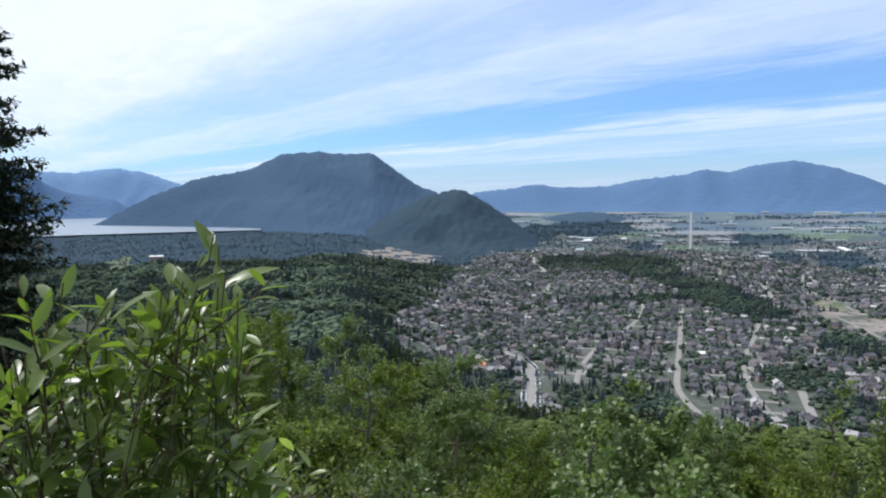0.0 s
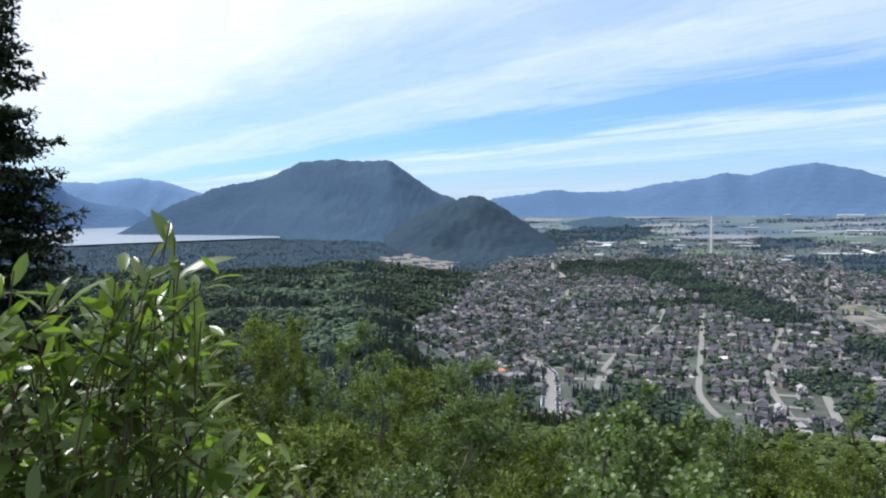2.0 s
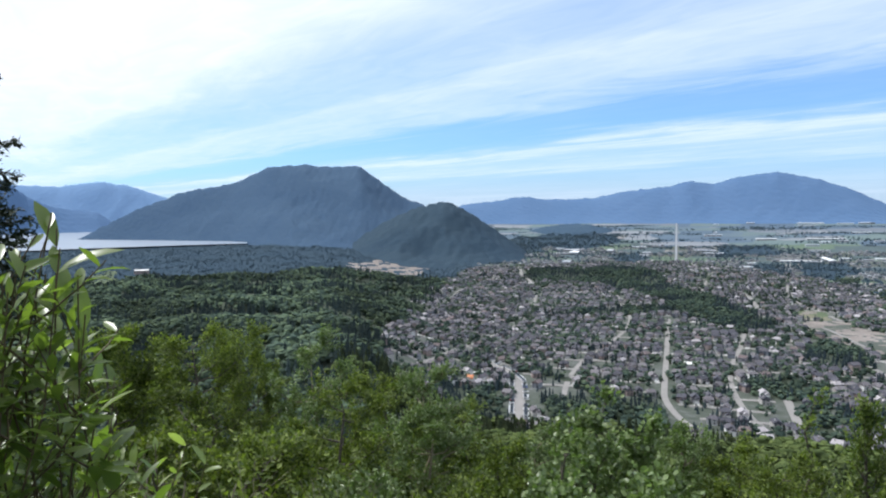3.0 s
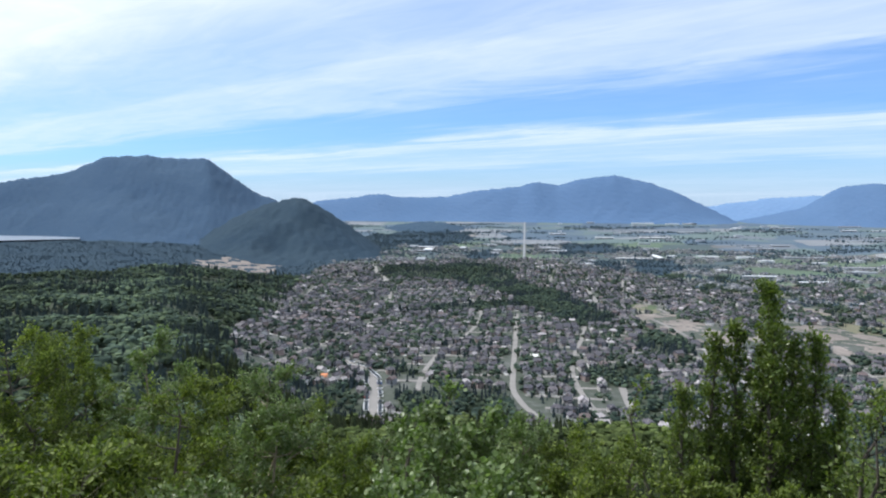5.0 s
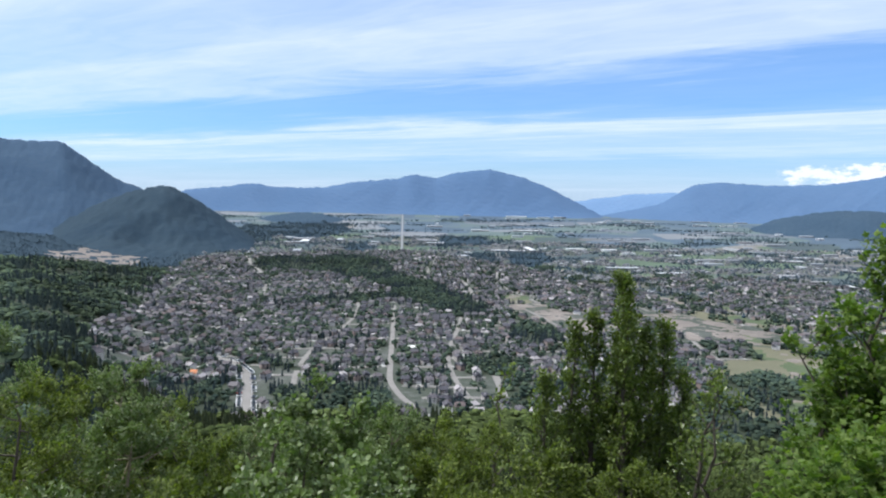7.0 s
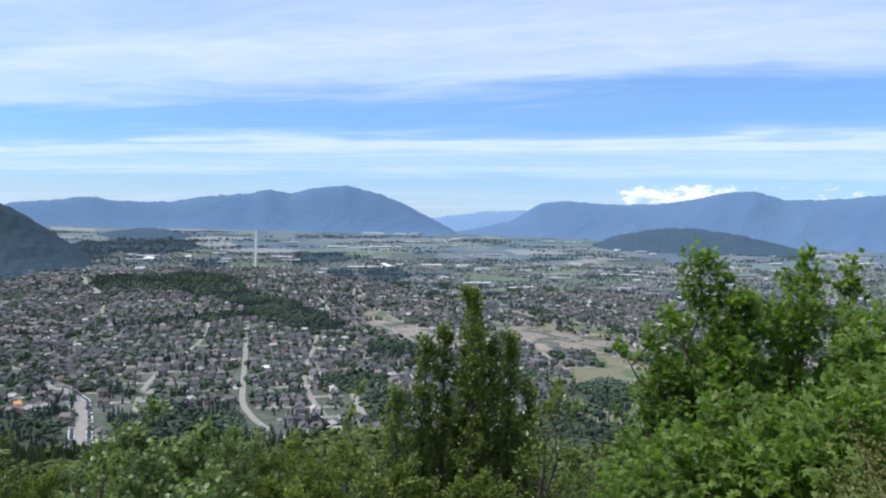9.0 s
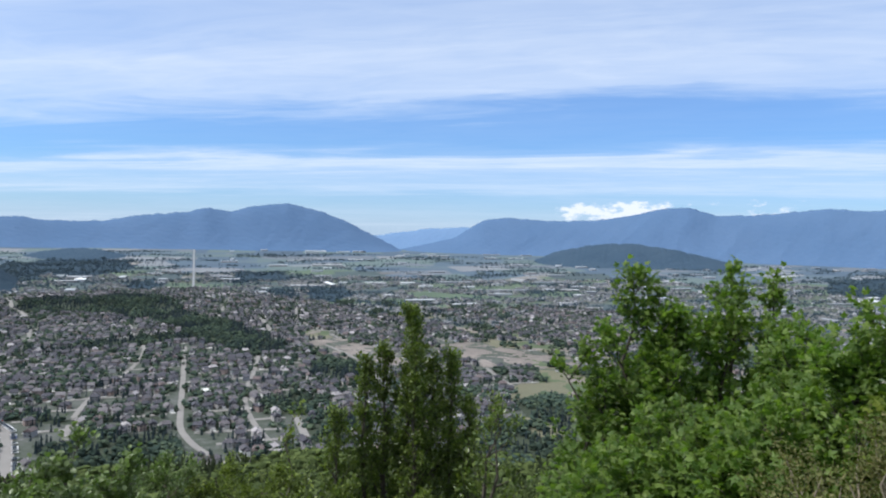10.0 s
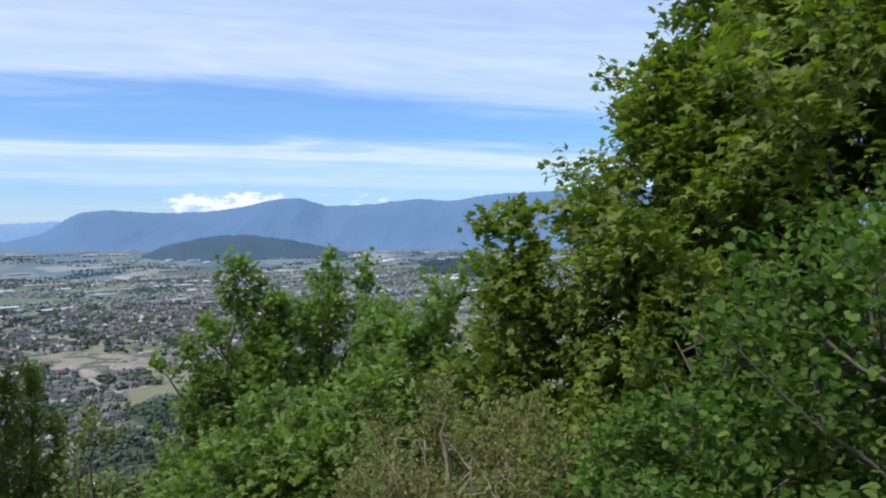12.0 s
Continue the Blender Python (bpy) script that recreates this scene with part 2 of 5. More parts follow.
# ---- mesh helpers ----
def mesh_np(name, verts, faces, mats, smooth=False, index=None):
    """A mesh from arrays: verts (n, 3), faces (m, k)."""
    me = bpy.data.meshes.new(name)
    verts, faces = np.asarray(verts, np.float32), np.asarray(faces, np.int32)
    m, k = faces.shape
    me.vertices.add(len(verts))
    me.vertices.foreach_set("co", verts.ravel())
    me.loops.add(m * k)
    me.loops.foreach_set("vertex_index", faces.ravel())
    me.polygons.add(m)
    me.polygons.foreach_set("loop_start", np.arange(0, m * k, k, dtype=np.int32))
    me.polygons.foreach_set("loop_total", np.full(m, k, np.int32))
    for mat in mats if isinstance(mats, (list, tuple)) else [mats]:
        me.materials.append(mat)
    if index is not None:
        me.polygons.foreach_set("material_index", np.asarray(index, np.int32))
    me.polygons.foreach_set("use_smooth", np.full(m, smooth, bool))
    me.update(calc_edges=True)
    return me


def part(name, me, parent, label=""):
    ob = new(name, me)
    ob.parent = parent
    return tagged(ob, label)


def scatter(tv, tf, place, turn, size):
    """Copies of one small template (verts tv, faces tf), joined: place (n, 3), turn (n, 3, 3), size (n, 3) or (n,)."""
    n, k = len(place), len(tv)
    size = np.asarray(size, float)
    if size.ndim == 1:
        size = np.repeat(size[:, None], 3, 1)
    v = np.einsum("nij,nkj->nki", turn, tv[None] * size[:, None, :]) + place[:, None, :]
    f = tf[None] + (np.arange(n) * k)[:, None, None]
    return v.reshape(-1, 3), f.reshape(-1, tf.shape[1])


def turns_z(a):
    c, s = np.cos(a), np.sin(a)
    o, l = np.zeros_like(c), np.ones_like(c)
    return np.stack([np.stack([c, -s, o], 1), np.stack([s, c, o], 1), np.stack([o, o, l], 1)], 1)


def smoothstep(a, b, x):
    t = np.clip((x - a) / (b - a), 0, 1)
    return t * t * (3 - 2 * t)


def wave_noise(x, y, scale, seed=0, octaves=4):
    """Cheap smooth noise in -1..1, by sums of turned sines."""
    rng = np.random.default_rng(100 + seed)
    out, amp, total = 0.0, 1.0, 0.0
    for o in range(octaves):
        for _ in range(3):
            a, p, q = rng.uniform(0, 2 * math.pi, 3)
            k = 2 * math.pi / scale * rng.uniform(0.7, 1.4) * 2 ** o
            out = out + amp * np.sin(k * (x * math.cos(a) + y * math.sin(a)) + p + 1.3 * np.sin(k * 0.6 * (y * math.cos(a) - x * math.sin(a)) + q))
        total += amp * 2.0
        amp *= 0.5
    return np.clip(out / total, -1, 1)


def unit(v):
    return v / (np.linalg.norm(v, axis=-1, keepdims=True) + 1e-9)


def leaf_turns(d, n):
    """Turns that lay a leaf's length along d and its face along n."""
    d = unit(d)
    n = unit(n - (n * d).sum(-1, keepdims=True) * d)
    return np.stack([d, np.cross(n, d), n], -1)


SMALL_LEAF = (np.array([(0, 0, 0), (0.45, 0.30, 0.07), (1, 0, -0.06), (0.45, -0.30, 0.07)]), np.array([(0, 2, 1), (0, 3, 2)]))


# ---- the lie of the land ----
def height(x, y):
    """The ground: a hillside that falls to the town, a wooded spur beside it, then the plain, tilted up with distance
    to fit the camera's view.
    """
    x, y = np.asarray(x, float), np.asarray(y, float)
    r, az = np.hypot(x, y), np.degrees(np.arctan2(x, y))
    fall = np.clip(0.12 + 0.88 * np.cos(np.radians(az - 12)), -0.35, 1)
    plain = np.interp(r, [0, 3, 10, 30, 60, 200, 420, 620, 2000, 2600, 3500, 4200, 4950], [0, 1.0, 5, 17, 33, 92, 165, 198, 205, 195, 160, 138, 122])
    spur = np.interp(r, [0, 3, 10, 30, 60, 200, 420, 900, 1500, 1800, 2300, 2700, 2800, 4950], [0, 1.0, 5, 17, 33, 88, 122, 147, 168, 174, 166, 150, 175, 170])
    side = smoothstep(5, -9, az - 4 * wave_noise(r, r * 0, 900, 3, 2)) * smoothstep(-150, -120, az)
    z = -(plain * (1 - side) + spur * side)
    open_side = smoothstep(60, 450, r) * smoothstep(125, 100, az) * smoothstep(-110, -80, az)
    z = z * (fall * (1 - open_side) + open_side)
    rough = smoothstep(40, 300, r)
    z = z + rough * (13 * wave_noise(x, y, 460, 5) * (0.12 + 0.88 * side * smoothstep(2300, 1700, r)) + 1.5 * wave_noise(x, y, 90, 6, 2) * side)
    z = z + 0.25 * wave_noise(x, y, 6, 7, 2) * smoothstep(2, 8, r) * (1 - rough)
    # the wooded rise across the middle of the town
    u, v = along_across(x, y)
    z = z + 22 * np.exp(-((u - 1880) / 190) ** 2) * smoothstep(-640, -250, v) * smoothstep(420, 60, v)
    return z


def along_across(x, y, bearing=19.0):
    c, s = math.cos(radians(bearing)), math.sin(radians(bearing))
    return x * s + y * c, x * c - y * s


def ground_in_view(bearing, dip):
    """Places a point to fit the camera's view: where a sight line from the viewpoint, at a bearing and an angle below
    level, meets the ground.
    """
    b = np.radians(np.asarray(bearing, float))
    t = np.tan(np.radians(np.asarray(dip, float)))
    rr = np.geomspace(60, 4900, 900)
    x, y = np.sin(b)[..., None] * rr, np.cos(b)[..., None] * rr
    under = height(x, y) - 1.6 > t[..., None] * rr
    i = np.where(under.any(-1), under.argmax(-1), len(rr) - 1)
    r = rr[i]
    return np.stack([np.sin(b) * r, np.cos(b) * r], -1)


def inside(poly, x, y):
    """Which points lie in a polygon."""
    poly = np.asarray(poly)
    hit = np.zeros(np.shape(x), bool)
    for (x0, y0), (x1, y1) in zip(poly, np.roll(poly, -1, 0)):
        cross = (y0 > y) != (y1 > y)
        hit ^= cross & (x < (x1 - x0) * (y - y0) / (y1 - y0 + 1e-9) + x0)
    return hit


def zone(*sights):
    """A patch of land fitted to the camera's view, given by the sight lines (bearing, dip) to its corners."""
    a = np.array(sights, float)
    return ground_in_view(a[:, 0], a[:, 1])

# ---- zones of the land, placed by sight lines to fit the camera's view: bearing, dip ----
RISE_WOOD = [(7.87, -5.61), (13.08, -5.57), (14.29, -5.31), (17.83, -5.74), (19.34, -6.88), (22.41, -7.54), (25.57, -8.73), (26.51, -10.07), (24.25, -10.08), (20.69, -9.31), (18.51, -8.55), (17.22, -7.53), (14.31, -7.03), (13.09, -6.59), (7.87, -6.51)]
BAND_WOOD = [(8.82, -9.04), (13.11, -8.72), (18.94, -8.47), (18.95, -8.91), (13.12, -9.23), (9.02, -9.42)]
EAST_WOOD = [(27.9, -10.95), (29.72, -10.48), (32.27, -10.88), (33.01, -12.12), (30.7, -12.39), (28.38, -11.84)]
MID_WOOD = [(24.34, -14.14), (25.45, -13.27), (27.5, -13.0), (29.81, -13.43), (30.29, -14.13), (28.0, -14.76), (24.81, -14.75)]
STRIP_WOOD = [(7.73, -13.71), (17.33, -14.47), (17.55, -14.82), (7.73, -14.11)]
NEAR_WOOD = [(9.0, -15.52), (17.9, -15.48), (19.3, -17.41), (20.3, -19.74), (9.1, -19.20)]
LOW_WOOD = [(27.6, -15.68), (33.7, -14.96), (33.7, -16.55), (28.5, -17.03)]
WEST_STRIP = [(0.9, -14.82), (5.4, -14.78), (6.5, -17.64), (0.9, -18.22)]
FOOT_WOOD = [(41.9, -15.29), (49.6, -14.53), (51.6, -19.42), (42.5, -20.40)]
SQUARE_WOOD = [(45.41, -13.52), (49.59, -12.88), (51.83, -12.92), (51.88, -14.38), (45.99, -14.71)]
FAR_WOOD1 = [(22.3, -3.60), (26.3, -3.59), (26.3, -4.22), (22.3, -4.33)]
FAR_WOOD2 = [(27.9, -4.89), (31.1, -4.59), (32.0, -5.62), (28.1, -5.96)]
FAR_WOOD4 = [(67.6, -2.87), (73.5, -2.35), (73.5, -4.10), (67.6, -3.89)]
FAR_WOOD5 = [(6.69, -3.07), (10.81, -2.55), (15.09, -2.82), (15.29, -3.49), (11.91, -4.06), (9.76, -3.8), (6.7, -4.62)]
FAR_WOOD6 = [(22.18, -3.81), (26.27, -3.69), (26.94, -4.22), (22.4, -4.42)]
FAR_WOOD7 = [(24.12, -5.21), (26.95, -5.02), (27.41, -5.83), (24.57, -6.01)]
FAR_WOOD8 = [(14.92, -4.41), (16.67, -4.17), (17.07, -4.93), (14.93, -5.17)]
FAR_WOOD9 = [(30.56, -6.88), (34.19, -6.48), (34.66, -7.11), (31.03, -7.6)]
EARTH1 = [(27.85, -8.97), (30.6, -8.83), (34.33, -9.91), (37.58, -10.16), (37.61, -11.15), (33.43, -10.85), (29.25, -10.04)]
EARTH2 = [(38.92, -8.97), (44.41, -9.81), (50.13, -9.62), (50.16, -10.36), (44.45, -10.78), (39.41, -9.99)]
QUARRY = [(-6.6, -4.96), (-3.9, -4.64), (-0.2, -5.51), (-0.7, -6.19), (-6.2, -5.66)]
GREEN1 = [(27.8, -8.17), (30.2, -8.19), (30.0, -8.82), (28.2, -8.91)]
DRY1 = [(43.88, -12.83), (45.92, -12.09), (49.79, -11.91), (49.59, -12.88), (45.5, -13.51)]
LOW_HOUSES = [(40.85, -11.45), (43.83, -11.19), (45.57, -12.55), (44.61, -14.33), (40.92, -14.44)]
EAST_HOUSES = [(43.64, -7.38), (47.8, -6.03), (52.1, -6.42), (51.98, -8.3), (46.61, -9.0)]
EARTH3 = [(37.56, -8.83), (41.71, -9.02), (45.4, -9.53), (49.27, -9.73), (49.53, -10.69), (42.21, -10.89), (41.73, -10.0)]
DRY2 = [(42.8, -14.62), (46.9, -14.67), (50.6, -16.17), (46.9, -15.96)]
MEADOW = [(-26.0, -5.17), (-23.7, -4.87), (-23.3, -5.85), (-25.6, -6.02)]
SPUR_EDGE = [(-4.1, -19.14), (-3.6, -16.10), (-3.1, -13.89), (-4.0, -11.62), (-1.2, -10.31), (3.5, -9.41), (0.3, -7.12), (0.7, -6.20), (5.3, -4.84)]
ROAD_MAIN = [(21.4, -17.76), (19.7, -16.75), (18.6, -15.46), (18.7, -13.24), (18.8, -11.43), (18.9, -9.30)]
ROAD_FAR = [(19.3, -6.78), (19.4, -4.58), (19.4, -1.92)]
ROAD_PARK = [(7.1, -17.87), (7.2, -15.93), (7.1, -14.52), (6.1, -13.62), (4.7, -13.23)]
ROAD_LOW = [(28.7, -22.50), (27.7, -20.96), (25.9, -19.85), (24.0, -18.71), (21.4, -17.76)]
ROAD_LOW2 = [(28.2, -16.49), (27.3, -14.64)]
ROAD_EAST = [(25.5, -8.49), (24.4, -7.09)]
ROAD_BEND = [(8.5, -6.90), (7.4, -5.99), (7.2, -5.40)]
ROAD_E2 = [(33.6, -12.41), (30.9, -10.87)]
LOTS = [(29.6, -9.41), (33.5, -11.12)]
ESTATE_LOW, ESTATE_EAST = zone(*LOW_HOUSES), zone(*EAST_HOUSES)
WOODS = [zone(*s) for s in (RISE_WOOD, BAND_WOOD, EAST_WOOD, MID_WOOD, STRIP_WOOD, NEAR_WOOD, LOW_WOOD, WEST_STRIP, FOOT_WOOD, SQUARE_WOOD)]
FAR_WOODS = [zone(*s) for s in (FAR_WOOD1, FAR_WOOD2, FAR_WOOD4, FAR_WOOD5, FAR_WOOD6, FAR_WOOD7, FAR_WOOD8, FAR_WOOD9)]
EARTH = [zone(*s) for s in (EARTH1, EARTH2, EARTH3, QUARRY)]
GREEN = [zone(*s) for s in (GREEN1, MEADOW)]
DRY = [zone(*s) for s in (DRY1, DRY2)]


def spur_side(x, y):
    """True on the wooded spur beside the town."""
    r, az = np.hypot(x, y), np.degrees(np.arctan2(x, y))
    edge = np.interp(r, [300, 560, 700, 900, 1100, 1500, 2300], [-2.5, -3.5, -3.6, -4.2, -1.5, 0.5, 4.5])
    return az < edge + 1.0 * wave_noise(x, y, 160, 11, 2)


def any_in(polys, x, y):
    hit = np.zeros(np.shape(x), bool)
    k = np.minimum(np.hypot(x, y) * 0.012, 30)
    x, y = x + k * wave_noise(x, y, 170, 12, 3), y + 1.6 * k * wave_noise(x, y, 190, 13, 3)
    for p in polys:
        hit |= inside(p, x, y)
    return hit


def in_town(x, y):
    r, az = np.hypot(x, y), np.degrees(np.arctan2(x, y))
    estate = inside(ESTATE_LOW, x, y) | inside(ESTATE_EAST, x, y) | ((az > 36) & (az < 62) & (r > 1050) & (r < 1950) & (wave_noise(x, y, 240, 27, 3) > 0.10))
    return estate | (r > 590) & (r < np.interp(az, [-5, 8, 20, 38, 48], [1900, 2200, 2350, 1500, 1000])) & (az > -6) & (az < 47) & ~spur_side(x, y)


def in_far_town(x, y):
    r, az = np.hypot(x, y), np.degrees(np.arctan2(x, y))
    return (r > 1500) & (r < np.interp(az, [2, 10, 20, 40, 60, 80], [2600, 2900, 2900, 2750, 3000, 3200])) & (az > 2) & (az < 80) & ~spur_side(x, y)


def build_ground():
    az = np.concatenate([np.arange(-45, 100, 0.24), np.arange(100, 315, 3.0)])
    r = np.concatenate([[0.0], np.geomspace(0.8, 600, 75), np.linspace(605, 1800, 240), np.linspace(1815, 3000, 70), np.linspace(3040, 4950, 36)])
    A, R = np.meshgrid(np.radians(az), r)
    X, Y = R * np.sin(A), R * np.cos(A)
    Z = height(X, Y)
    n, m = len(az), len(r)
    i, j = np.meshgrid(np.arange(m - 1), np.arange(n), indexing="ij")
    k = (j + 1) % n
    F = np.stack([i * n + j, i * n + k, (i + 1) * n + k, (i + 1) * n + j], -1).reshape(-1, 4)[:, ::-1]
    V = np.stack([X, Y, Z], -1).reshape(-1, 3)
    c = V[F].mean(1)
    x, y = c[:, 0], c[:, 1]
    rr, aa = np.hypot(x, y), np.degrees(np.arctan2(x, y))
    idx = np.zeros(len(F), int)
    idx[(rr > 1400) & ~spur_side(x, y)] = 2
    town = in_town(x, y) | (in_far_town(x, y) & (wave_noise(x, y, 330, 21, 3) > -0.08))
    idx[town] = 1
    idx[any_in(WOODS, x, y)] = 0
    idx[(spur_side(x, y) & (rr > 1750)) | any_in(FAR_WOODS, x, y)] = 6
    idx[any_in(EARTH, x, y) & (wave_noise(x, y, 75, 22, 4) > -0.12)] = 3
    idx[any_in(DRY, x, y)] = 4
    idx[any_in(GREEN, x, y)] = 5
    idx[(rr > 470) & (rr < 1500) & (aa + 6 * wave_noise(x, y, 260, 23, 3) > 45) & (aa < 90) & (idx == 0) & ~any_in(WOODS, x, y)] = 5
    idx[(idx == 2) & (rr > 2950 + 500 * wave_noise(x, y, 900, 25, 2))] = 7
    idx[(idx == 2) & (rr < 1500)] = 5
    basin = np.isin(idx, (2, 5)) & (rr > 720) & (rr < 1950) & (aa > 28)
    idx[basin & (wave_noise(x, y, 190, 24, 3) > 0.08)] = 4
    idx[basin & (wave_noise(x, y, 150, 26, 4) > 0.28)] = 3
    g = new("ground", mesh_np("ground", V, F, [FOREST_FLOOR, TOWN_GROUND, FARMLAND, BARE_EARTH, DRY_FIELD, GRASS, MOUNT_LAKE, FARMLAND_HAZED], True, idx))
    tagged(g, "hillside, town ground and patchwork of green fields on the plain", "ground", kind="structure")


# Haze blue is put into this wood colour, for lake flats and far woods.
MOUNT_LAKE = forest_hill("wooded_lake_flats_hazed", (0.036, 0.060, 0.088), (0.052, 0.078, 0.100), 0.008)
GRASS = two_scale("grass", [(0.3, (0.062, 0.090, 0.046)), (0.7, (0.105, 0.132, 0.066))], 0.02, 0.3)
build_ground()


# ---- mountains ----
def mountain(name, ridge, r_ridge, front, back, foot, mat, label, seed, ravines=1.0):
    """A wooded mountain: ridge gives the bearing and rise of its skyline; it falls off by front metres towards the town."""
    a = np.array(ridge)
    az = np.arange(a[0, 0], a[-1, 0] + 0.01, 0.12)
    el = np.interp(az, a[:, 0], a[:, 1])
    ker = np.hanning(11) / np.hanning(11).sum()
    el = np.convolve(np.pad(el, 5, "edge"), ker, "valid")
    s = np.concatenate([np.linspace(-1, 0, 46), np.linspace(0.08, 1, 10)])
    A, S = np.meshgrid(np.radians(az), s)
    reach = np.interp(az, *np.array(front).T)[None] if isinstance(front, list) else front
    R = r_ridge + np.where(S < 0, S * reach, S * back)
    X, Y = R * np.sin(A), R * np.cos(A)
    crest = 1.6 + np.tan(np.radians(el)) * r_ridge
    tops = 3.5 * wave_noise(az * 40, az * 0, 60, seed, 3) + 1.8 * wave_noise(az * 40, az * 0, 9, seed + 1, 2)
    t = 1 - np.abs(S)
    rise = np.where(S < 0, 0.35 * t + 0.65 * t * t * (3 - 2 * t) * t ** 0.25, t)
    H = np.maximum(crest[None] - foot, 4)
    body = np.abs(S) * t * 4
    gully = wave_noise(A * r_ridge + 0.5 * (R - r_ridge), (R - r_ridge) * 0.9, 900, seed + 2, 4) * 0.15 - np.abs(wave_noise(A * r_ridge - 0.6 * (R - r_ridge), (R - r_ridge) * 0.7, 520, seed + 3, 3)) * 0.10
    Z = foot - 3 + H * np.clip(rise + ravines * gully * body, -0.02, 1.0)
    Z = Z + tops[None] * np.clip(t, 0, 1) ** 9
    # crowns on the slopes
    Z = Z + 2.6 * wave_noise(X, Y, 34, seed + 5, 2) * (np.abs(S) < 0.97)
    n, m = len(az), len(s)
    i, j = np.meshgrid(np.arange(m - 1), np.arange(n - 1), indexing="ij")
    F = np.stack([i * n + j, i * n + j + 1, (i + 1) * n + j + 1, (i + 1) * n + j], -1).reshape(-1, 4)[:, ::-1]
    ob = new(name, mesh_np(name, np.stack([X, Y, Z], -1).reshape(-1, 3), F, mat, True))
    return tagged(ob, label, "mountain", kind="structure")


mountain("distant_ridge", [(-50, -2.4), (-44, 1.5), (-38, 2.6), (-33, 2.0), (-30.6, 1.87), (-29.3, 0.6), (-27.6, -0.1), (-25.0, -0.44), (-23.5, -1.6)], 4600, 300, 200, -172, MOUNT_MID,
         "forested ridge behind the lake, coloured blue for haze", 31, 0.4)
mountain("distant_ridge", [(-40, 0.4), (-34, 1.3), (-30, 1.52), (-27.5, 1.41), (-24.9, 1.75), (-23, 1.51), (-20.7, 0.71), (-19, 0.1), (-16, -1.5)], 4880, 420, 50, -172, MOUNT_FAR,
         "distant ridge beyond the lake, coloured pale blue for haze", 32, 0.3)
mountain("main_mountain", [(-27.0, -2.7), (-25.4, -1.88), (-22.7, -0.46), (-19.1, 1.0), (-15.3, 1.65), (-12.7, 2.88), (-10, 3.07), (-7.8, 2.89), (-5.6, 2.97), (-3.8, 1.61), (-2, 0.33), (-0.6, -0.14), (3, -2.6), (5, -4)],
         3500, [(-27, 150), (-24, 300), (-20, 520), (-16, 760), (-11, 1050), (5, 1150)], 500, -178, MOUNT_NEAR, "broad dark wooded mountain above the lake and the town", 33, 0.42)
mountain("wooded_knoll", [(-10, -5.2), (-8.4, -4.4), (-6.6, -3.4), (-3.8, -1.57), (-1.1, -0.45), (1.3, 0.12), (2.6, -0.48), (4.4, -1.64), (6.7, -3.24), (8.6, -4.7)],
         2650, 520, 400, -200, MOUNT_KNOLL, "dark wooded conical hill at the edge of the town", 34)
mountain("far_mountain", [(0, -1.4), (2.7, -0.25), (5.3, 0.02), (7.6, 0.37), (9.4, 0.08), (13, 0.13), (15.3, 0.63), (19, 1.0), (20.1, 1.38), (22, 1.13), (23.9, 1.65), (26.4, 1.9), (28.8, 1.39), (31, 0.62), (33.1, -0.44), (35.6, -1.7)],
         4550, 420, 300, -150, MOUNT_MID, "mountain across the plain, coloured blue for haze", 35, 0.3)
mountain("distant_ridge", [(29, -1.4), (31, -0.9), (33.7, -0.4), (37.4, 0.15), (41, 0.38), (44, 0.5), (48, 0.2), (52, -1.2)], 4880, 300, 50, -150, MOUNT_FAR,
         "ridge closing the head of the valley, coloured pale blue for haze", 39, 0.3)
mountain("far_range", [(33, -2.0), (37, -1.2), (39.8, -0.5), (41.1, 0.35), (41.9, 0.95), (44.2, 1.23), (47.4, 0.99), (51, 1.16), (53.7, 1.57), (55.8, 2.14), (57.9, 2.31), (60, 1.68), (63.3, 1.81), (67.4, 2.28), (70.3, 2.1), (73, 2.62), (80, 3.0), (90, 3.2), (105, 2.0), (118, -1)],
         4700, 520, 200, -150, MOUNT_MID, "long mountain range closing off the valley, coloured blue for haze", 36, 0.35)
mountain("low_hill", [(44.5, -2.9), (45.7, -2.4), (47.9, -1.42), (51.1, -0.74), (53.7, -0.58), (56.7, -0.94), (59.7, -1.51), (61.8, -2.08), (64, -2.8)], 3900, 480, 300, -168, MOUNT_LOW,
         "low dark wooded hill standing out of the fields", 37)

# A raised mound replaces the flat far wood; haze blue is in its colour.
mountain("wood_mound", [(5.5, -3.1), (7.5, -2.5), (9.5, -2.05), (11.5, -1.8), (13.0, -1.95), (14.5, -2.3), (16.2, -2.9)], 3700, 620, 250, -192, MOUNT_LOW, "mound in place of a flat wood on the plain below the far mountain", 38, 0.5)


# ---- lake ----
def build_lake():
    a = np.radians(np.linspace(-48, -14.5, 40))
    V = np.concatenate([np.stack([2720 * np.sin(a), 2720 * np.cos(a), a * 0 - 146.0], 1), np.stack([4860 * np.sin(a), 4860 * np.cos(a), a * 0 - 146.0], 1)])
    n = len(a)
    F = np.array([(i, i + n, i + n + 1, i + 1) for i in range(n - 1)])
    ob = new("lake", mesh_np("lake", V, F, WATER))
    tagged(ob, "calm pale lake below the wooded mountain", "lake", kind="structure")


WATER, _nt, _b = material("lake_water", 0.4, 0.5)
# Sky glare and haze are put into the water's base colour.
_b.inputs["Base Color"].default_value = (0.20, 0.245, 0.31, 1)
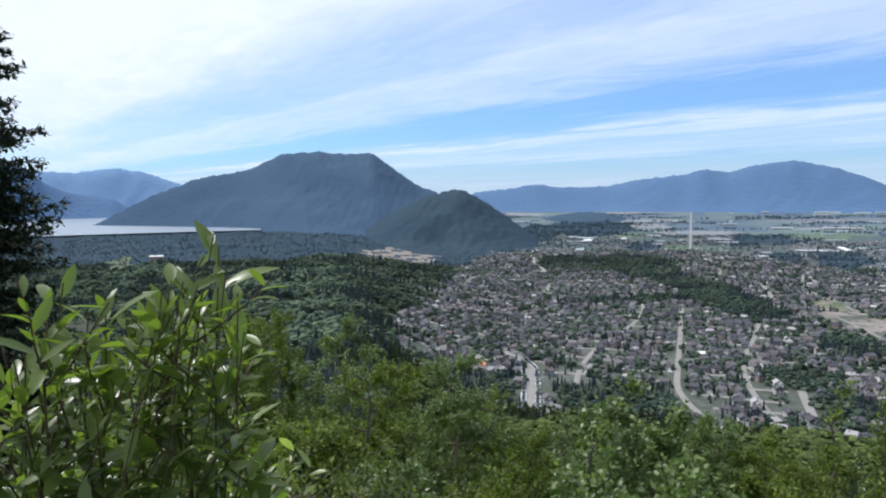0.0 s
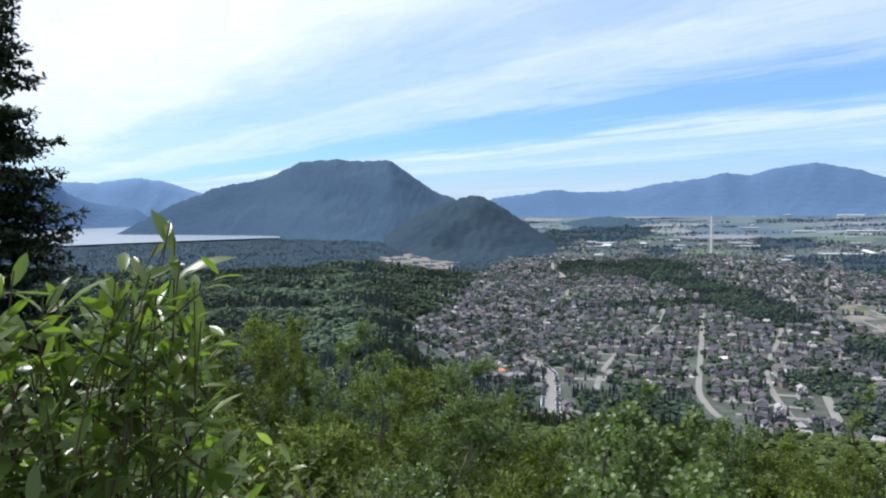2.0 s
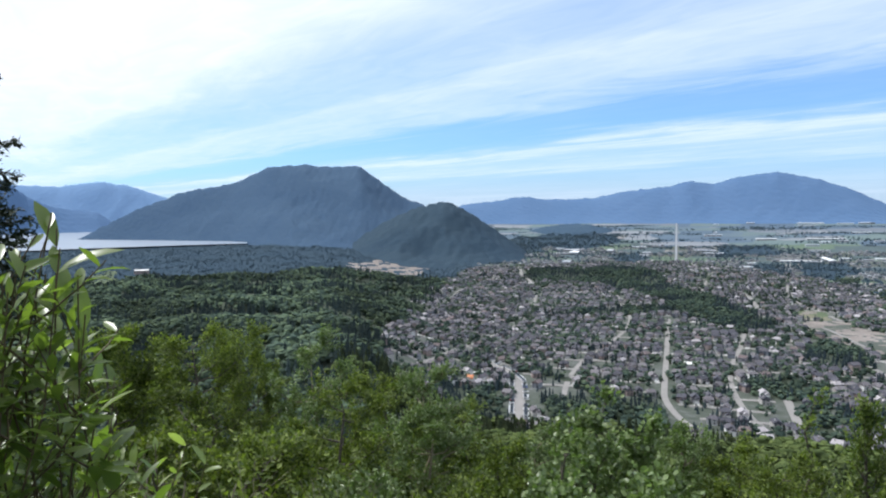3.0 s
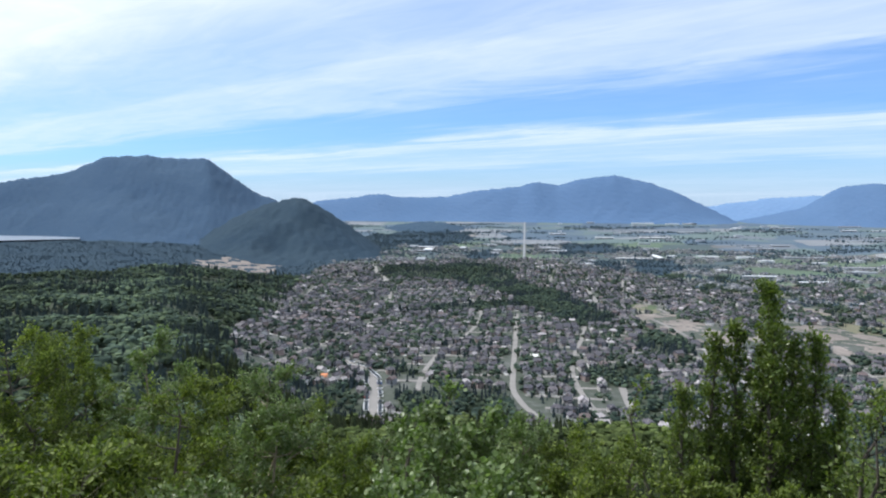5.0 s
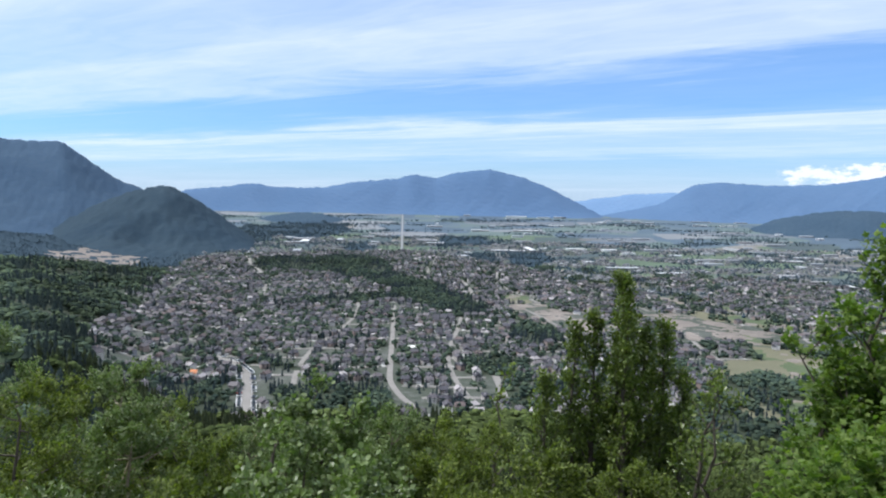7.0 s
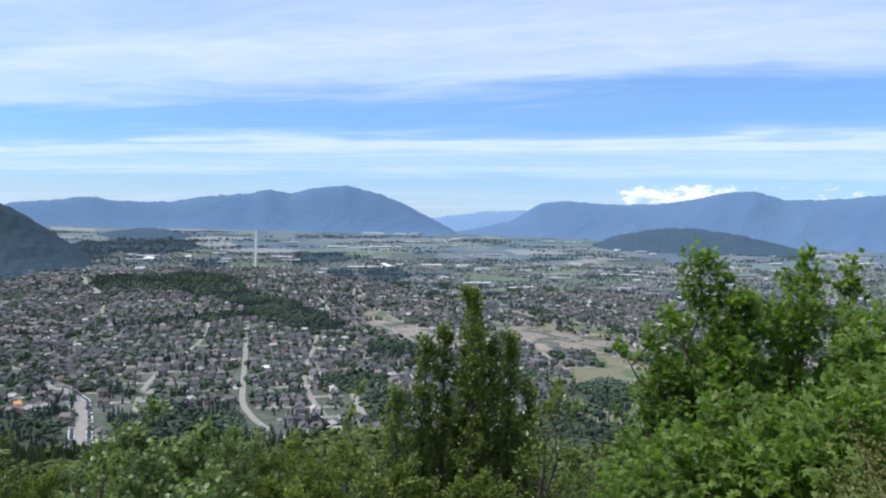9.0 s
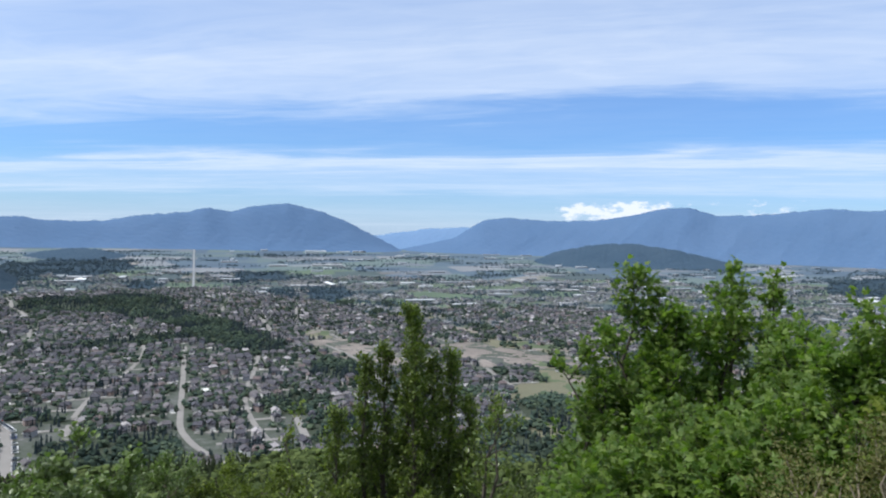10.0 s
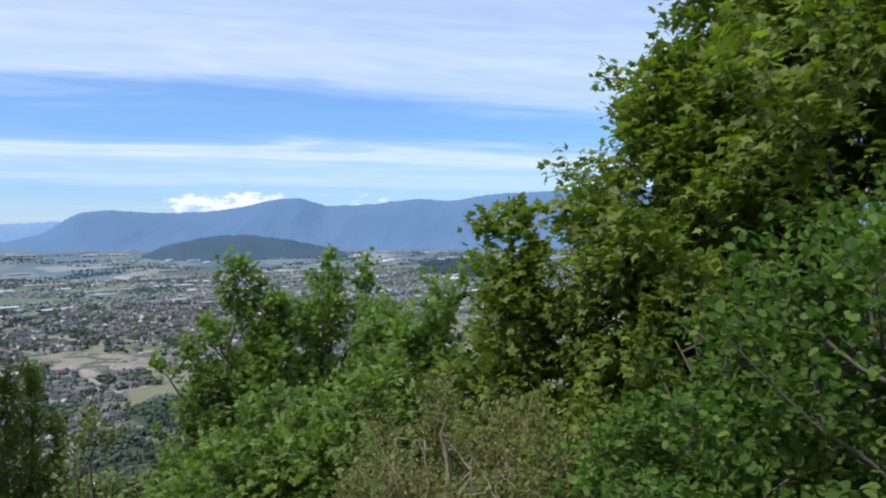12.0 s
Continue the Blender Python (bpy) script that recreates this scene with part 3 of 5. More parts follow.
add_bump(_nt, _b, node_noise(_nt, 0.08, 3.0), 0.05, 0.6)
build_lake()


# ---- woods (far trees) ----
def ico(sub):
    bm = bmesh.new()
    bmesh.ops.create_icosphere(bm, subdivisions=sub, radius=1.0)
    v = np.array([p.co for p in bm.verts])
    f = np.array([[q.index for q in p.verts] for p in bm.faces])
    bm.free()
    return v, f


def broadleaf_template(seed, lumps):
    """A rough crown of several lumps on a short trunk, about 1 high."""
    rng = np.random.default_rng(seed)
    v, f = ico(1)
    V, F = [], []
    for k in range(lumps):
        c = np.array([rng.normal(0, 0.20), rng.normal(0, 0.20), 0.38 + 0.42 * k / (lumps - 1)])
        s = np.array([0.36, 0.36, 0.26]) * rng.uniform(0.75, 1.1) * (1.1 - 0.36 * k / (lumps - 1)) * (1.0 if lumps > 2 else 1.25)
        V.append(v * (1 + 0.30 * rng.normal(size=(len(v), 1))) * s + c)
        F.append(f + sum(len(q) for q in V[:-1]))
    return np.concatenate(V), np.concatenate(F)


def conifer_template(seed):
    """Tiers of drooping boughs with a ragged edge, 1 high."""
    rng = np.random.default_rng(seed)
    V, F = [], []
    for k in range(4):
        z0, z1, rad = 0.08 + 0.22 * k, 0.42 + 0.2 * k, 0.20 * (1 - 0.2 * k)
        a = np.linspace(0, 2 * math.pi, 7)[:-1] + rng.uniform(0, 1)
        q = rad * rng.uniform(0.65, 1.2, 6)
        b = len(V)
        V += [(q[i] * math.cos(a[i]), q[i] * math.sin(a[i]), z0 + rng.uniform(-0.04, 0.04)) for i in range(6)] + [(0, 0, min(z1, 1.0))]
        F += [(b + i, b + (i + 1) % 6, b + 6) for i in range(6)]
    return np.array(V), np.array(F)


def leafy_template(seed):
    """A crown of many small leaf clumps over several lumps, 1 high."""
    rng = np.random.default_rng(seed)
    n = 300
    c = np.stack([rng.normal(0, 0.15, 7), rng.normal(0, 0.15, 7), np.linspace(0.28, 0.82, 7)], 1)
    k = rng.integers(0, 7, n)
    d = unit(rng.normal(0, 1, (n, 3)))
    p = c[k] + d * np.array([0.20, 0.20, 0.15]) * rng.uniform(0.6, 1.1, (n, 1))
    t = leaf_turns(rng.normal(0, 1, (n, 3)), d + rng.normal(0, 0.7, (n, 3)))
    return scatter(*SMALL_LEAF, p - t[:, :, 0] * 0.04, t, rng.uniform(0.040, 0.075, n))


LEAFY = [leafy_template(i) for i in range(3)]
BROAD = [broadleaf_template(i, 4) for i in range(3)]
SMALL_BROAD = [broadleaf_template(i + 5, 2) for i in range(3)]
CONIF = [conifer_template(i) for i in range(3)]


def wood(name, x, y, conifers, hi, mat_b, mat_c, label, seed, broad=None):
    """Trees at the points x, y, joined: one object for the broadleaved, one for the conifers."""
    rng = np.random.default_rng(seed)
    z = height(x, y)
    pick = rng.random(len(x)) < conifers + 1.3 * wave_noise(x, y, 240, seed, 3) + 0.7 * np.exp(-((x + 10) / 70) ** 2 - ((y - 600) / 200) ** 2)
    for kind, sel, temps, mat in (("broadleaf_wood", ~pick, broad or BROAD, mat_b), ("conifer_wood", pick, CONIF, mat_c)):
        VV, FF, base = [], [], 0
        which = rng.integers(0, 3, len(x))
        for k in range(3):
            q = np.where(sel & (which == k))[0]
            if not len(q):
                continue
            s = rng.uniform(hi[0], hi[1], len(q)) * (1 + 0.25 * wave_noise(x[q], y[q], 130, seed + 1, 2)) * (1.25 if kind == "conifer_wood" else 1.0)
            size = np.stack([s * rng.uniform(0.85, 1.15, len(q)), s * rng.uniform(0.85, 1.15, len(q)), s], 1)
            v, f = scatter(*temps[k], np.stack([x[q], y[q], z[q] - 0.05 * s], 1), turns_z(rng.uniform(0, 6.28, len(q))), size)
            VV.append(v)
            FF.append(f + base)
            base += len(v)
        if VV:
            ob = new(kind, mesh_np(kind, np.concatenate(VV), np.concatenate(FF), mat, False))
            tagged(ob, label + (", conifers" if kind == "conifer_wood" else ", broadleaved trees"), "woodland", kind="stuff")


# Spur crowns, shifted towards blue as a haze tint.
WOOD_HAZED = island_material("hazed_wood_crowns", [(0.0, (0.044, 0.063, 0.052)), (0.5, (0.064, 0.090, 0.062)), (1.0, (0.104, 0.136, 0.078))], 1.0, 0.006, spec=0.05, sway=0.75)
# Lakeside trees in bluer copies of the greens, standing for haze.
LAKE_HAZED = island_material("hazed_lakeside_crowns", [(0.0, (0.044, 0.070, 0.098)), (1.0, (0.060, 0.088, 0.108))], 1.0, 0.006, spec=0.05)
LAKE_HAZED_DARK = island_material("hazed_lakeside_conifers", [(0.0, (0.040, 0.064, 0.092)), (1.0, (0.054, 0.080, 0.100))], 1.0, 0.006, spec=0.05)
SLOPE_GREEN = island_material("slope_crowns", [(0.0, (0.048, 0.066, 0.026)), (0.5, (0.070, 0.095, 0.034)), (1.0, (0.11, 0.14, 0.048))], 1.0, 0.02, spec=0.05, sway=0.5)
SLOPE_DARK = island_material("slope_conifers", [(0.0, (0.030, 0.040, 0.022)), (1.0, (0.050, 0.064, 0.032))], 1.0, 0.02, spec=0.05, sway=0.3)
# Town trees: blue added to the crown colours in place of haze.
TOWN_HAZED = island_material("hazed_town_crowns", [(0.0, (0.036, 0.055, 0.048)), (0.5, (0.053, 0.077, 0.059)), (1.0, (0.086, 0.113, 0.073))], 1.0, 0.008, spec=0.05, sway=0.5)
TOWN_HAZED_DARK = island_material("hazed_town_conifers", [(0.0, (0.028, 0.042, 0.050)), (1.0, (0.044, 0.060, 0.064))], 1.0, 0.008, spec=0.05, sway=0.3)
# Spur conifers, lightened and blued for the same haze.
WOOD_HAZED_DARK = island_material("hazed_wood_conifers", [(0.0, (0.032, 0.046, 0.046)), (0.6, (0.040, 0.056, 0.053)), (1.0, (0.054, 0.072, 0.062))], 1.0, 0.008, spec=0.05, sway=0.45)


def polar_points(n, r0, r1, a0, a1, seed):
    rng = np.random.default_rng(seed)
    r = np.sqrt(rng.uniform(r0 * r0, r1 * r1, n))
    a = np.radians(rng.uniform(a0, a1, n))
    return r * np.sin(a), r * np.cos(a)


x, y = polar_points(17000, 170, 1780, -36, 6, 41)
glade = (wave_noise(x, y, 300, 40, 3) > 0.34) & (np.hypot(x, y) > 500)
keep = spur_side(x, y) & ~any_in(GREEN + EARTH, x, y) & ~(glade & (np.arange(len(x)) % 5 > 0))
wood("spur", x[keep], y[keep], 0.26, (7, 15.5), WOOD_HAZED, WOOD_HAZED_DARK, "dense mixed wood covering the spur", 42)
x, y = polar_points(5000, 120, 600, -8, 70, 43)
near = np.hypot(x, y) < 270
wood("slope", x[near], y[near], 0.0, (7, 12), SLOPE_GREEN, SLOPE_DARK, "leafy wood on the slope below the viewpoint", 53, LEAFY)
x, y = x[~near], y[~near]
wood("slope", x, y, 0.22, (7, 13), SLOPE_GREEN, SLOPE_DARK, "wood on the slope below the viewpoint", 44)
x, y = polar_points(9000, 1780, 2750, -34, 6, 45)
keep = spur_side(x, y) & (np.hypot(x, y) < 2680) & ~any_in(EARTH, x, y)
wood("lakeside", x[keep], y[keep], 0.5, (2.8, 4.8), LAKE_HAZED, LAKE_HAZED_DARK, "dark wood on the flat ground before the lake", 46, SMALL_BROAD)
x, y = polar_points(60000, 560, 2500, -6, 60, 47)
keep = any_in(WOODS, x, y)
wood("town_woods", x[keep], y[keep], 0.45, (5.5, 10), TOWN_HAZED, TOWN_HAZED_DARK, "belt of trees between the housing estates", 48, SMALL_BROAD)

x, y = polar_points(26000, 620, 2000, 28, 66, 49)
keep = (wave_noise(x, y, 150, 51, 3) > 0.22) & ~in_town(x, y) & ~any_in(EARTH + DRY + WOODS, x, y)
wood("basin_trees", x[keep], y[keep], 0.3, (4.5, 9), TOWN_HAZED, TOWN_HAZED_DARK, "clumps of trees on the open ground below the hill", 52, SMALL_BROAD)

# ---- roads ----
def ribbon(name, pts, width, mat, label, lift=0.4, step=12.0, category="road"):
    """A road draped on the ground along the points pts."""
    p = np.asarray(pts, float)
    d = np.concatenate([[0], np.cumsum(np.hypot(*np.diff(p, axis=0).T))])
    t = np.arange(0, d[-1], step)
    c = np.stack([np.interp(t, d, p[:, 0]), np.interp(t, d, p[:, 1])], 1)
    for _ in range(3):
        c[1:-1] = (c[:-2] + 2 * c[1:-1] + c[2:]) / 4
    g = np.gradient(c, axis=0)
    nrm = np.stack([-g[:, 1], g[:, 0]], 1) / np.hypot(g[:, 0], g[:, 1])[:, None]
    V = []
    for s in (-0.5, -0.17, 0.17, 0.5):
        q = c + nrm * width * s
        V.append(np.column_stack([q, height(q[:, 0], q[:, 1]) + lift]))
    n = len(c)
    F = [(k * n + i, k * n + i + 1, (k + 1) * n + i + 1, (k + 1) * n + i) for k in range(3) for i in range(n - 1)]
    ob = new(name, mesh_np(name, np.concatenate(V), np.array(F)[:, ::-1], mat, True))
    return tagged(ob, label, category, kind="structure")


MAIN_XY, FAR_XY, PARK_XY = zone(*ROAD_MAIN), zone(*ROAD_FAR), zone(*ROAD_PARK)
LOW_XY = zone(*ROAD_LOW)
ribbon("road", MAIN_XY, 6.5, ASPHALT_PALE, "straight pale asphalt road through the housing estate", 0.6)
ribbon("road", LOW_XY, 8, ASPHALT_PALE, "pale asphalt road winding down to the houses", 0.6)
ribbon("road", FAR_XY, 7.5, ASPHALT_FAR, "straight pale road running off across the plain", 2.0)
ribbon("road", PARK_XY, 12, ASPHALT_PALE, "wide pale street lined with parked cars", 0.6, 6.0)
for s, w in ((ROAD_EAST, 9), (ROAD_BEND, 8), (ROAD_E2, 7), (ROAD_LOW2, 8), (LOTS, 6)):
    ribbon("road", zone(*s), w, ASPHALT_PALE, "pale side road among the houses", 0.6)

MAIN_U, MAIN_V = along_across(MAIN_XY[:, 0], MAIN_XY[:, 1])


# ---- houses ----
def to_xy(u, v, bearing=19.0):
    c, s = math.cos(radians(bearing)), math.sin(radians(bearing))
    return u * s + v * c, u * c - v * s


def street_u(k, v):
    """The course of the k-th street across the estate."""
    return 600 + 43 * k + 26 * np.sin(v / 150 + k * 0.45) + 10 * np.sin(v / 61 + k * 1.3)


def near_line(x, y, line, gap):
    p = np.asarray(line)
    out = np.zeros(np.shape(x), bool)
    for a, b in zip(p[:-1], p[1:]):
        d = b - a
        t = np.clip(((x - a[0]) * d[0] + (y - a[1]) * d[1]) / (d @ d + 1e-9), 0, 1)
        out |= np.hypot(x - a[0] - t * d[0], y - a[1] - t * d[1]) < gap
    return out


ALL_ROADS = [MAIN_XY, LOW_XY, PARK_XY, zone(*ROAD_EAST), zone(*ROAD_BEND), zone(*ROAD_E2), zone(*ROAD_LOW2)]


def buildable(x, y):
    ok = in_town(x, y) & ~any_in(WOODS + EARTH + GREEN + DRY, x, y)
    for road in ALL_ROADS:
        ok &= ~near_line(x, y, road, 11.5)
    return ok


def lots():
    """House sites on both sides of each street: x, y, turn."""
    rng = np.random.default_rng(61)
    X, Y, T = [], [], []
    for k in range(44):
        for side in (-1, 1):
            v = np.arange(-900, 1300, 13.0)
            v = v + rng.uniform(-2.0, 2.0, len(v))
            u = street_u(k, v) + side * (13 + rng.uniform(-2.2, 2.2, len(v)))
            slope = (street_u(k, v + 2) - street_u(k, v - 2)) / 4
            cross = np.abs((v + 22 * math.sin(k * 0.35)) % 170 - 85) < 8
            x, y = to_xy(u, v)
            ok = buildable(x, y) & ~cross & (rng.random(len(v)) < 0.90) & (wave_noise(x, y, 70, 66, 2) > -0.38)
            ang = -radians(19) + np.arctan(slope) * -1.0 + (math.pi if side < 0 else 0)
            X.append(x[ok]), Y.append(y[ok]), T.append((ang + rng.normal(0, 0.28, len(v)))[ok])
    return np.concatenate(X), np.concatenate(Y), np.concatenate(T)


def box(x0, x1, y0, y1, z0, z1):
    v = [(x0, y0, z0), (x1, y0, z0), (x1, y1, z0), (x0, y1, z0), (x0, y0, z1), (x1, y0, z1), (x1, y1, z1), (x0, y1, z1)]
    f = [(0, 1, 5), (0, 5, 4), (1, 2, 6), (1, 6, 5), (2, 3, 7), (2, 7, 6), (3, 0, 4), (3, 4, 7), (4, 5, 6), (4, 6, 7)]
    return v, f


def gable(x0, x1, y0, y1, z0, z1, along_x=True, hip=0.0, thick=0.35):
    """A pitched roof with eaves of some thickness; hip draws the ridge's ends in."""
    if along_x:
        m = (y0 + y1) / 2
        ridge = [(x0 + hip, m, z1), (x1 - hip, m, z1)]
    else:
        m = (x0 + x1) / 2
        ridge = [(m, y0 + hip, z1), (m, y1 - hip, z1)]
    v = [(x0, y0, z0), (x1, y0, z0), (x1, y1, z0), (x0, y1, z0)] + ridge
    v += [(a, b, z0 - thick) for a, b in ((x0, y0), (x1, y0), (x1, y1), (x0, y1))]
    if along_x:
        f = [(0, 1, 5), (0, 5, 4), (2, 3, 4), (2, 4, 5), (3, 0, 4), (1, 2, 5)]
    else:
        f = [(1, 2, 5), (1, 5, 4), (3, 0, 4), (3, 4, 5), (0, 1, 4), (2, 3, 5)]
    f += [(0, 6, 7), (0, 7, 1), (1, 7, 8), (1, 8, 2), (2, 8, 9), (2, 9, 3), (3, 9, 6), (3, 6, 0)]
    return v, f


def join(*bits):
    V, F = [], []
    for v, f in bits:
        F += [tuple(i + len(V) for i in q) for q in f]
        V += list(v)
    return np.array(V, float), np.array(F, int)


# four house plans: (walls, roofs, windows on the front, garage door); y- is the front
def plan(k):
    w, d, h = ((8.4, 9.5, 5.2), (9.2, 8.8, 5.0), (7.4, 10, 5.6), (10.5, 8.4, 4.2))[k]
    x, y = w / 2, d / 2
    wing = (-x, 0.2, -y - 3.2, -y + 0.5) if k % 2 else (-0.2, x, -y - 3.2, -y + 0.5)
    wh = 3.0 if k != 2 else 5.2
    walls = join(box(-x, x, -y, y, -3, h), box(*wing, -3, wh))
    roofs = join(gable(-x - 0.5, x + 0.5, -y - 0.5, y + 0.5, h, h + 2.6, k != 2, 2.8 if k in (1, 3) else 0.4),
                 gable(wing[0] - 0.4, wing[1] + 0.4, wing[2] - 0.4, wing[3] + 2.5, wh, wh + 1.6, False, 0.3))
    cx = (wing[0] + wing[1]) / 2
    garage = box(cx - 2.0, cx + 2.0, wing[2] - 0.06, wing[2] + 0.05, 0.1, 2.3)
    wins = [box(a - 0.8, a + 0.8, -y - 0.06, -y + 0.05, h - 1.8, h - 0.5) for a in (-x * 0.55, x * 0.55)]
    wins += [box(a - 0.7, a + 0.7, y - 0.05, y + 0.06, b, b + 1.2) for a in (-x * 0.5, x * 0.5) for b in (0.9, h - 1.8)]
    door = box(-cx * 0.5 - 0.5, -cx * 0.5 + 0.5, -y - 0.06, -y + 0.05, 0.1, 2.2)
    chim = box(x * 0.4, x * 0.4 + 0.8, y * 0.3, y * 0.3 + 0.8, h, h + 3.2)
    return walls, roofs, garage, wins, door, chim


PLANS = [plan(k) for k in range(4)]


def object_shades(name, stops, rough=0.85):
    """One colour for each house, from a small set."""
    mat, nt, b = material(name, rough, 0.25)
    oi = nt.nodes.new("ShaderNodeObjectInfo")
    c = node_ramp(nt, oi.outputs["Random"], stops, True)
    n = node_noise(nt, 1.2, 4.0, 0.65)
    c = node_mix(nt, 0.6, c, node_ramp(nt, n, [(0.3, (0.72, 0.72, 0.72)), (0.7, (1.2, 1.2, 1.2))]), "MULTIPLY")
    nt.links.new(c, b.inputs["Base Color"])
    return mat


WALL_STOPS = [(0.0, (0.38, 0.36, 0.345)), (0.2, (0.28, 0.275, 0.28)), (0.36, (0.47, 0.455, 0.445)), (0.5, (0.31, 0.285, 0.27)), (0.62, (0.25, 0.26, 0.285)), (0.76, (0.68, 0.67, 0.66)), (0.86, (0.27, 0.215, 0.20))]
# Roof greys lean blue, a slight haze tint put into the colour.
ROOF_STOPS = [(0.0, (0.064, 0.063, 0.077)), (0.25, (0.098, 0.093, 0.107)), (0.42, (0.130, 0.120, 0.130)), (0.60, (0.078, 0.077, 0.093)), (0.78, (0.165, 0.154, 0.163)), (0.88, (0.140, 0.112, 0.112)), (0.94, (0.36, 0.335, 0.345))]
WALLS, ROOFS = object_shades("house_wall_paint", WALL_STOPS), object_shades("roof_shingles", ROOF_STOPS)
WALLS_FAR = island_material("row_house_walls", WALL_STOPS, 0.85, 0.01, True)
ROOFS_FAR = island_material("row_house_roofs", ROOF_STOPS, 0.85, 0.01, True)
WINDOW, _nt, _b = material("window_glass", 0.1, 0.6)
_b.inputs["Base Color"].default_value = (0.05, 0.06, 0.07, 1)
WHITE_TRIM = two_scale("white_trim", [(0.3, (0.62, 0.61, 0.59)), (0.7, (0.76, 0.75, 0.73))], 0.5, 4.0)
ORANGE = two_scale("orange_sheeting", [(0.3, (0.50, 0.20, 0.10)), (0.7, (0.62, 0.28, 0.15))], 0.4, 3.0)
# Roof and wall colours for the far town, cooled and evened for haze.
ROOFS_TOWN = island_material("hazed_town_roofs", [(0.0, (0.10, 0.108, 0.122)), (0.3, (0.14, 0.145, 0.155)), (0.55, (0.18, 0.18, 0.185)), (0.75, (0.12, 0.125, 0.14)), (0.9, (0.32, 0.33, 0.35))], 0.85, 0.006, True)
WALLS_TOWN = island_material("hazed_town_walls", [(0.0, (0.30, 0.31, 0.33)), (0.4, (0.40, 0.40, 0.40)), (0.7, (0.26, 0.27, 0.30)), (0.88, (0.55, 0.56, 0.57))], 0.85, 0.006, True)
CONCRETE = island_material("drive_concrete", [(0.0, (0.22, 0.215, 0.205)), (0.5, (0.33, 0.325, 0.31)), (1.0, (0.50, 0.49, 0.475))], 0.9, 0.05)
MESH = {}


def house_meshes(k):
    walls, roofs, garage, wins, door, chim = PLANS[k]
    MESH[k] = dict(wall=mesh_np("wall", *walls, WALLS), roof=mesh_np("roof", *roofs, ROOFS), garage=mesh_np("garage_door", *join(garage), WHITE_TRIM),
                   wins=[mesh_np("window", *join(w), WINDOW) for w in wins], door=mesh_np("door", *join(door), WHITE_TRIM), chimney=mesh_np("chimney", *join(chim), WALLS))


HOUSE_LABELS = ["two-storey suburban house with a grey gabled roof and garage", "suburban house with a hipped brown roof and double garage",
                "narrow townhouse with a gabled grey-brown roof", "low wide house with a hipped shingle roof"]


def house(k, m, label, roof=None):
    base = new("house")
    base.matrix_world = m
    tagged(base, label, "house", "houses of the estate")
    d = MESH[k]
    part("wall", d["wall"], base)
    r = part("roof", d["roof"], base)
    part("chimney", d["chimney"], r)
    part("garage_door", d["garage"], base, "white garage door")
    part("door", d["door"], base)
    for w in d["wins"]:
        part("window", w, base)
    return base


